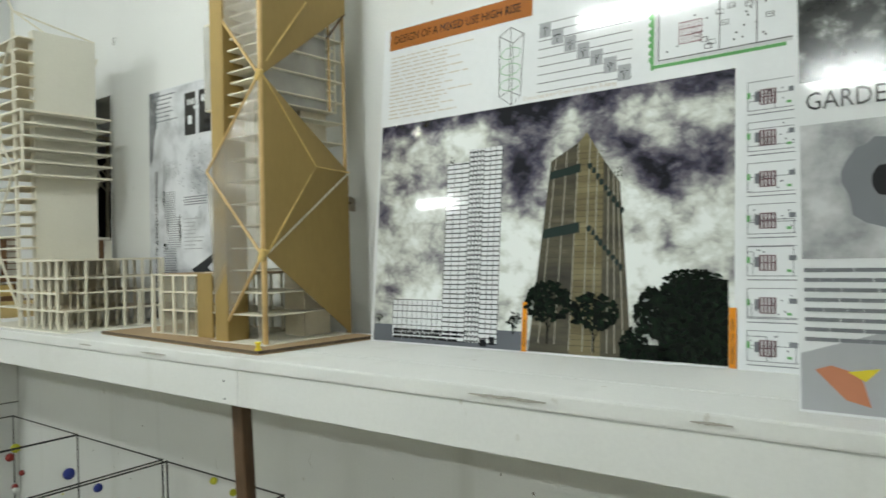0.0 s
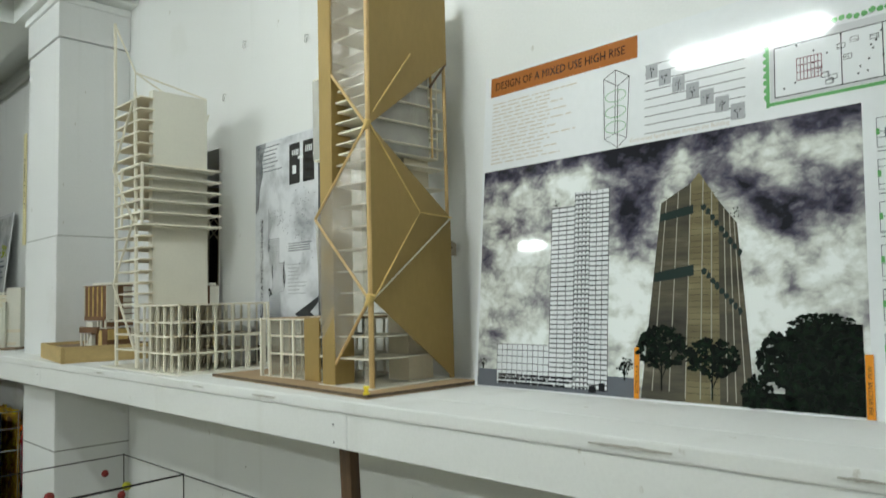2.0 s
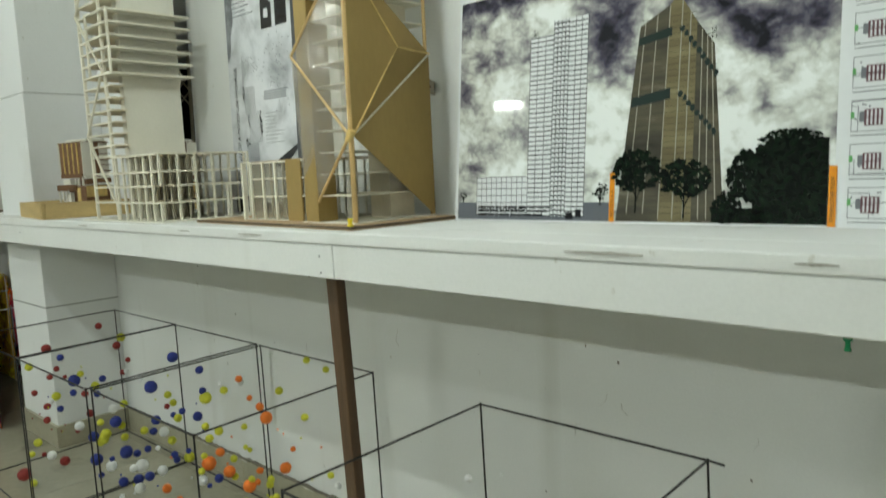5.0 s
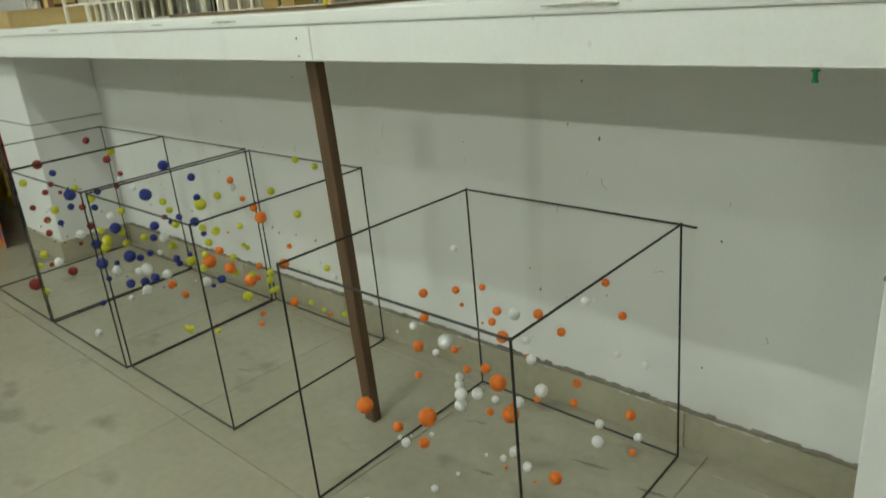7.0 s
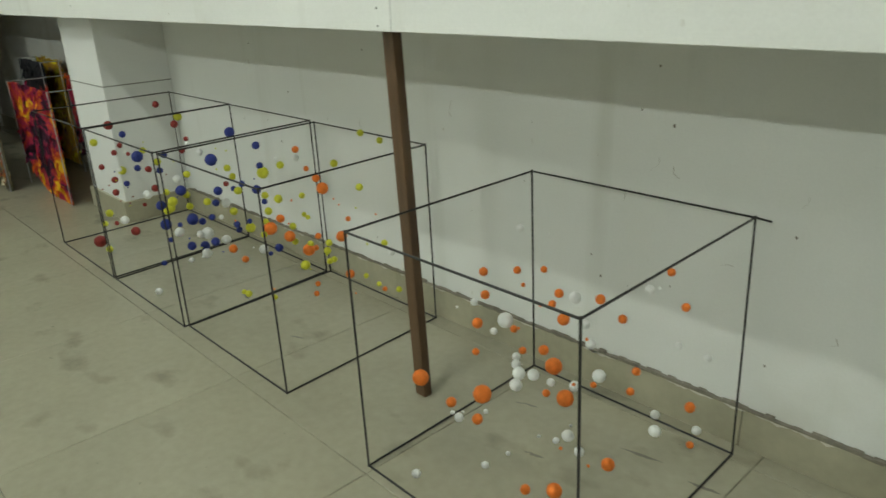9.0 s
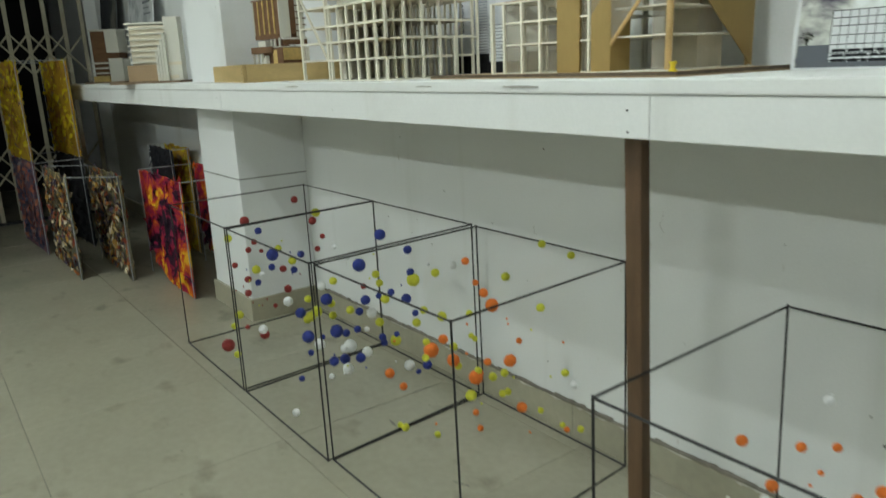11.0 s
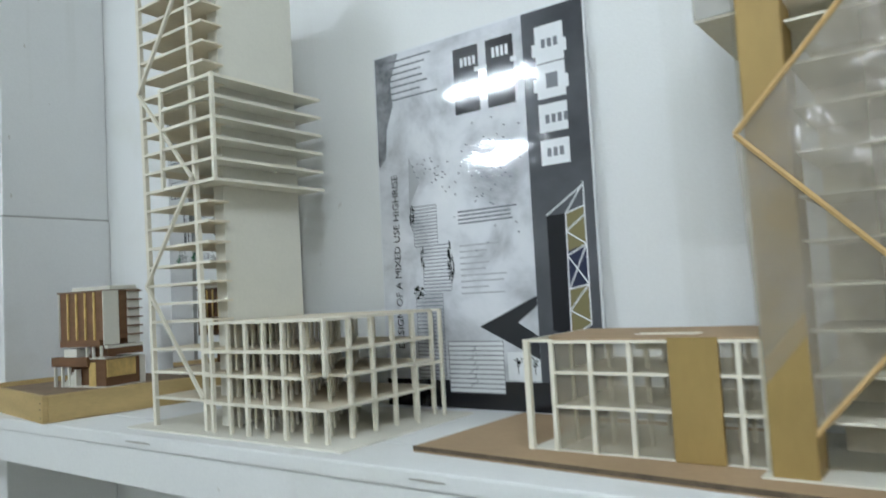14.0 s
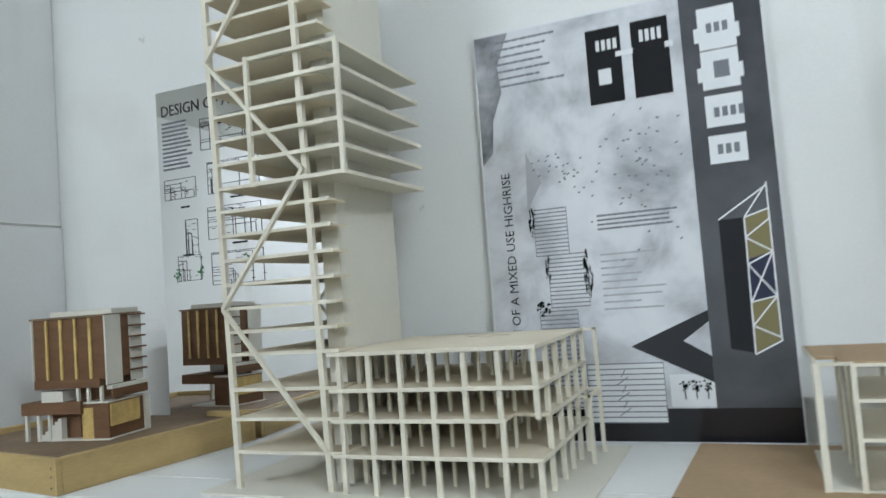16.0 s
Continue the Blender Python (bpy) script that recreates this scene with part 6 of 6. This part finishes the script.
def art_box(name, at, w, d, h, front, back, label, curve=0.0, seed=1, shift=0.0, bumps=220, turn=0):
    t = thing(name, at, turn, label, "artwork", "fabric collage boxes")
    front_ob = part("front_panel", ragged_panel(w, h, curve, seed, bumps), front, t, "collage of ragged coloured scraps")
    back_ob = part("back_panel", ragged_panel(w, h, curve, seed + 1, bumps), back, t, "collage of ragged coloured scraps")
    back_ob.location = (shift, d, 0)
    for x in (0.0, w):
        part("tie_rod", Shape().rod((x, 0, h - 0.004), (x + shift, d, h - 0.004), 0.0028, 6), ACRYL_ROD, t, "pale plastic rod")
        part("edge_rod", Shape().rod((x, -0.008, 0.0), (x, -0.008, h), 0.0028, 6), ACRYL_ROD, front_ob)
        part("edge_rod", Shape().rod((x, -0.008, 0.0), (x, -0.008, h), 0.0028, 6), ACRYL_ROD, back_ob)
    return t


ACRYL_ROD = mat("pale_plastic_rod", (0.33, 0.34, 0.35), 0.3, var=0.1, bump=0)
art_box("collage_box", (-3.36, -0.40, 0), 0.70, 0.30, 0.575, ART_FIRE, ART_FIRE, "crimson and orange fabric collage box on floor", 0.20, 3)
art_box("collage_box", (-4.15, -0.75, 0), 0.70, 0.21, 0.565, ART_SHELL, ART_SHELL, "gold and rust chip collage box on floor", 0.0, 7, 0.22, 520)
art_box("collage_box", (-4.92, -0.82, 0), 0.66, 0.27, 0.575, ART_CORAL, mat("black_fabric", (0.02, 0.02, 0.025), 0.9, var=0.4), "coral and grey collage box under a yellow one", 0.0, 11, turn=3)
art_box("collage_box", (-4.92, -0.82, 0.58), 0.66, 0.27, 0.60, ART_YELLOW, ART_YELLOW, "bright yellow collage box stacked on another", 0.0, 15, turn=3)
art_box("collage_box", (-4.02, -0.16, 0), 0.45, 0.10, 0.64, mat("black_fabric", (0.02, 0.02, 0.025), 0.9, var=0.4), ART_YELLOW, "black and yellow collage box against wall", 0.0, 19)

# ---- collapsible gate ----
gate = thing("collapsible_gate", (X0 + 0.02, 0, 0), 0, "cream painted steel collapsible gate, closed", "gate")
gy = [-0.12 - 0.128 * i for i in range(25)]
bar = Shape().box(-0.009, 0.009, -0.014, 0.014, 0.02, 2.42).mesh("gate_bar")
bar.materials.append(GATE)
for y in gy:
    part("gate_bar", bar, GATE, gate).location = (0, y, 0)
lat = Shape().rod((-0.013, -0.128, 0.0), (-0.013, 0.128, 0.30), 0.008, 4).mesh("lattice_strip")
lat.materials.append(GATE)
lat2 = Shape().rod((0.013, -0.128, 0.30), (0.013, 0.128, 0.0), 0.008, 4).mesh("lattice_strip")
lat2.materials.append(GATE)
for z0 in (0.28, 1.10, 1.92):
    for y in gy[1:-1]:
        part("lattice_strip", lat, GATE, gate).location = (0, y, z0)
        part("lattice_strip", lat2, GATE, gate).location = (0, y, z0)
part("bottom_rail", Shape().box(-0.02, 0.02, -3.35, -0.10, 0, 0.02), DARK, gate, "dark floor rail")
part("top_rail", Shape().box(-0.02, 0.02, -3.39, -0.095, 2.42, 2.45), GATE, gate)

# ---- floor and skirting tiles ----
floor_ob = bpy.data.objects["floor"]
TS = 0.60
tile = bevelled(Shape().box(0.0008, TS - 0.0008, 0.0008, TS - 0.0008, -0.006, 0), 0.0012, 1).mesh("tile")
tile.materials.append(TILE)
ox, oy = 0.099, -0.665
for i in range(-14, 9):
    for j in range(-12, 3):
        x, y = ox + i * TS, oy + j * TS
        if x > X1 or y > 0:
            continue
        part("tile", tile, TILE, floor_ob).location = (x, y, 0)
wall_ob = bpy.data.objects["wall_back"]
for i in range(-10, 8):
    x0, x1 = 0.64 + (i - 1) * TS, 0.64 + i * TS
    for lo, hi in ((X0, COL_L[0] - 0.013), (COL_L[1] + 0.013, COL_R[0] - 0.013), (COL_R[1] + 0.013, X1)):
        a, b = max(x0, lo), min(x1, hi)
        if b - a > 0.02:
            part("skirting_tile", bevelled(Shape().box(a + 0.0008, b - 0.0008, -0.010, -0.001, 0.0, 0.098), 0.0015, 1), SKIRT, wall_ob)
random.seed(50)
mort = Shape()
n = 160
for k in range(n):
    a = COL_L[1] + 0.02 + (COL_R[0] - COL_L[1] - 0.04) * k / n
    b = COL_L[1] + 0.02 + (COL_R[0] - COL_L[1] - 0.04) * (k + 1) / n
    mort.box(a, b, -0.010 - random.uniform(0, 0.004), -0.001, 0.0985, 0.101 + random.uniform(0, 0.007))
part("skirting_mortar", mort, SKIRT_TOP, wall_ob, "crumbling grey mortar on skirting")
# scratches, chips and drips on the wall under the shelf
SCUFF = mat("scuff_grey", (0.22, 0.20, 0.17), 0.9, var=0.4)
SCRATCH = mat("scratch_grey", (0.48, 0.46, 0.42), 0.9, var=0.3)
DUST = mat("plaster_dust", (0.62, 0.60, 0.54), 0.95, var=0.25, big=20, fine=120)
for k in range(26):
    x, zz = random.uniform(-1.9, 1.0), random.uniform(0.14, 0.86)
    s = random.uniform(0.0012, 0.0040)
    part("scuff_mark", Shape().flat([(x + s * random.uniform(0.5, 1.2) * math.cos(w), -0.0012, zz + s * random.uniform(0.5, 1.6) * math.sin(w)) for w in (0, 1.0, 2.1, 3.1, 4.2, 5.2)][::-1]), SCUFF, wall_ob, "small dark scuff on paint")
for x, zz, dx, dz in ((0.36, 0.60, 0.05, 0.07), (0.42, 0.62, 0.03, -0.05), (0.30, 0.52, 0.03, 0.06), (0.70, 0.58, 0.02, 0.05), (-0.72, 0.60, 0.02, -0.05), (0.55, 0.42, 0.06, 0.01), (0.80, 0.33, -0.02, -0.04), (-0.28, 0.70, 0.0, -0.10)):
    dx, dz = dx * 0.5, dz * 0.5
    mid = (x + dx * 0.5 + random.uniform(-0.012, 0.012), zz + dz * 0.5 + random.uniform(-0.012, 0.012))
    sh = Shape()
    for (a, b), (c, d), w in (((x, zz), mid, 0.0008), (mid, (x + dx, zz + dz), 0.0005)):
        sh.flat([(a - w, -0.0013, b - w), (a + w, -0.0013, b + w), (c + w, -0.0013, d + w), (c - w, -0.0013, d - w)])
    part("scratch", sh, SCRATCH, wall_ob, "hairline scratch in paint")
for k in range(30):
    x = random.uniform(COL_L[1] + 0.05, COL_R[0] - 0.05)
    w = random.uniform(0.02, 0.09)
    top = [(x + w * i / 6, -0.0105, 0.0965 + random.uniform(0.0, 0.0015)) for i in range(7)]
    low = [(p[0], -0.0105, p[2] - random.uniform(0.001, 0.008) * math.sin(math.pi * (i + 0.3) / 7)) for i, p in enumerate(top)]
    part("plaster_splash", Shape().flat(low + top[::-1]), DUST, wall_ob, "pale plaster splash on skirting")
# shallow scuffed drag marks on the floor
DRAG = mat("drag_mark", (0.17, 0.155, 0.12), 0.6, var=0.3)
for x, y, dx, dy in ((0.66, -0.47, -0.05, 0.10), (0.45, -0.20, 0.10, 0.02), (0.15, -0.22, 0.06, 0.02), (0.30, -0.36, 0.05, 0.01), (-0.6, -0.42, 0.05, 0.02), (-1.0, -0.36, 0.06, -0.01), (0.62, -0.20, 0.07, 0.01)):
    n = 7
    up = [(x + dx * i / n, y + dy * i / n + 0.007 * random.uniform(0.4, 1.0) * math.sin(math.pi * (i + 0.2) / (n + 0.5)), 0.0006) for i in range(n + 1)]
    dn = [(p[0], p[1] - 0.012 * random.uniform(0.4, 1.0) * math.sin(math.pi * (i + 0.2) / (n + 0.5)), 0.0006) for i, p in enumerate(up)]
    part("drag_mark", Shape().flat(dn + up[::-1]), DRAG, floor_ob, "dark drag mark on tile")
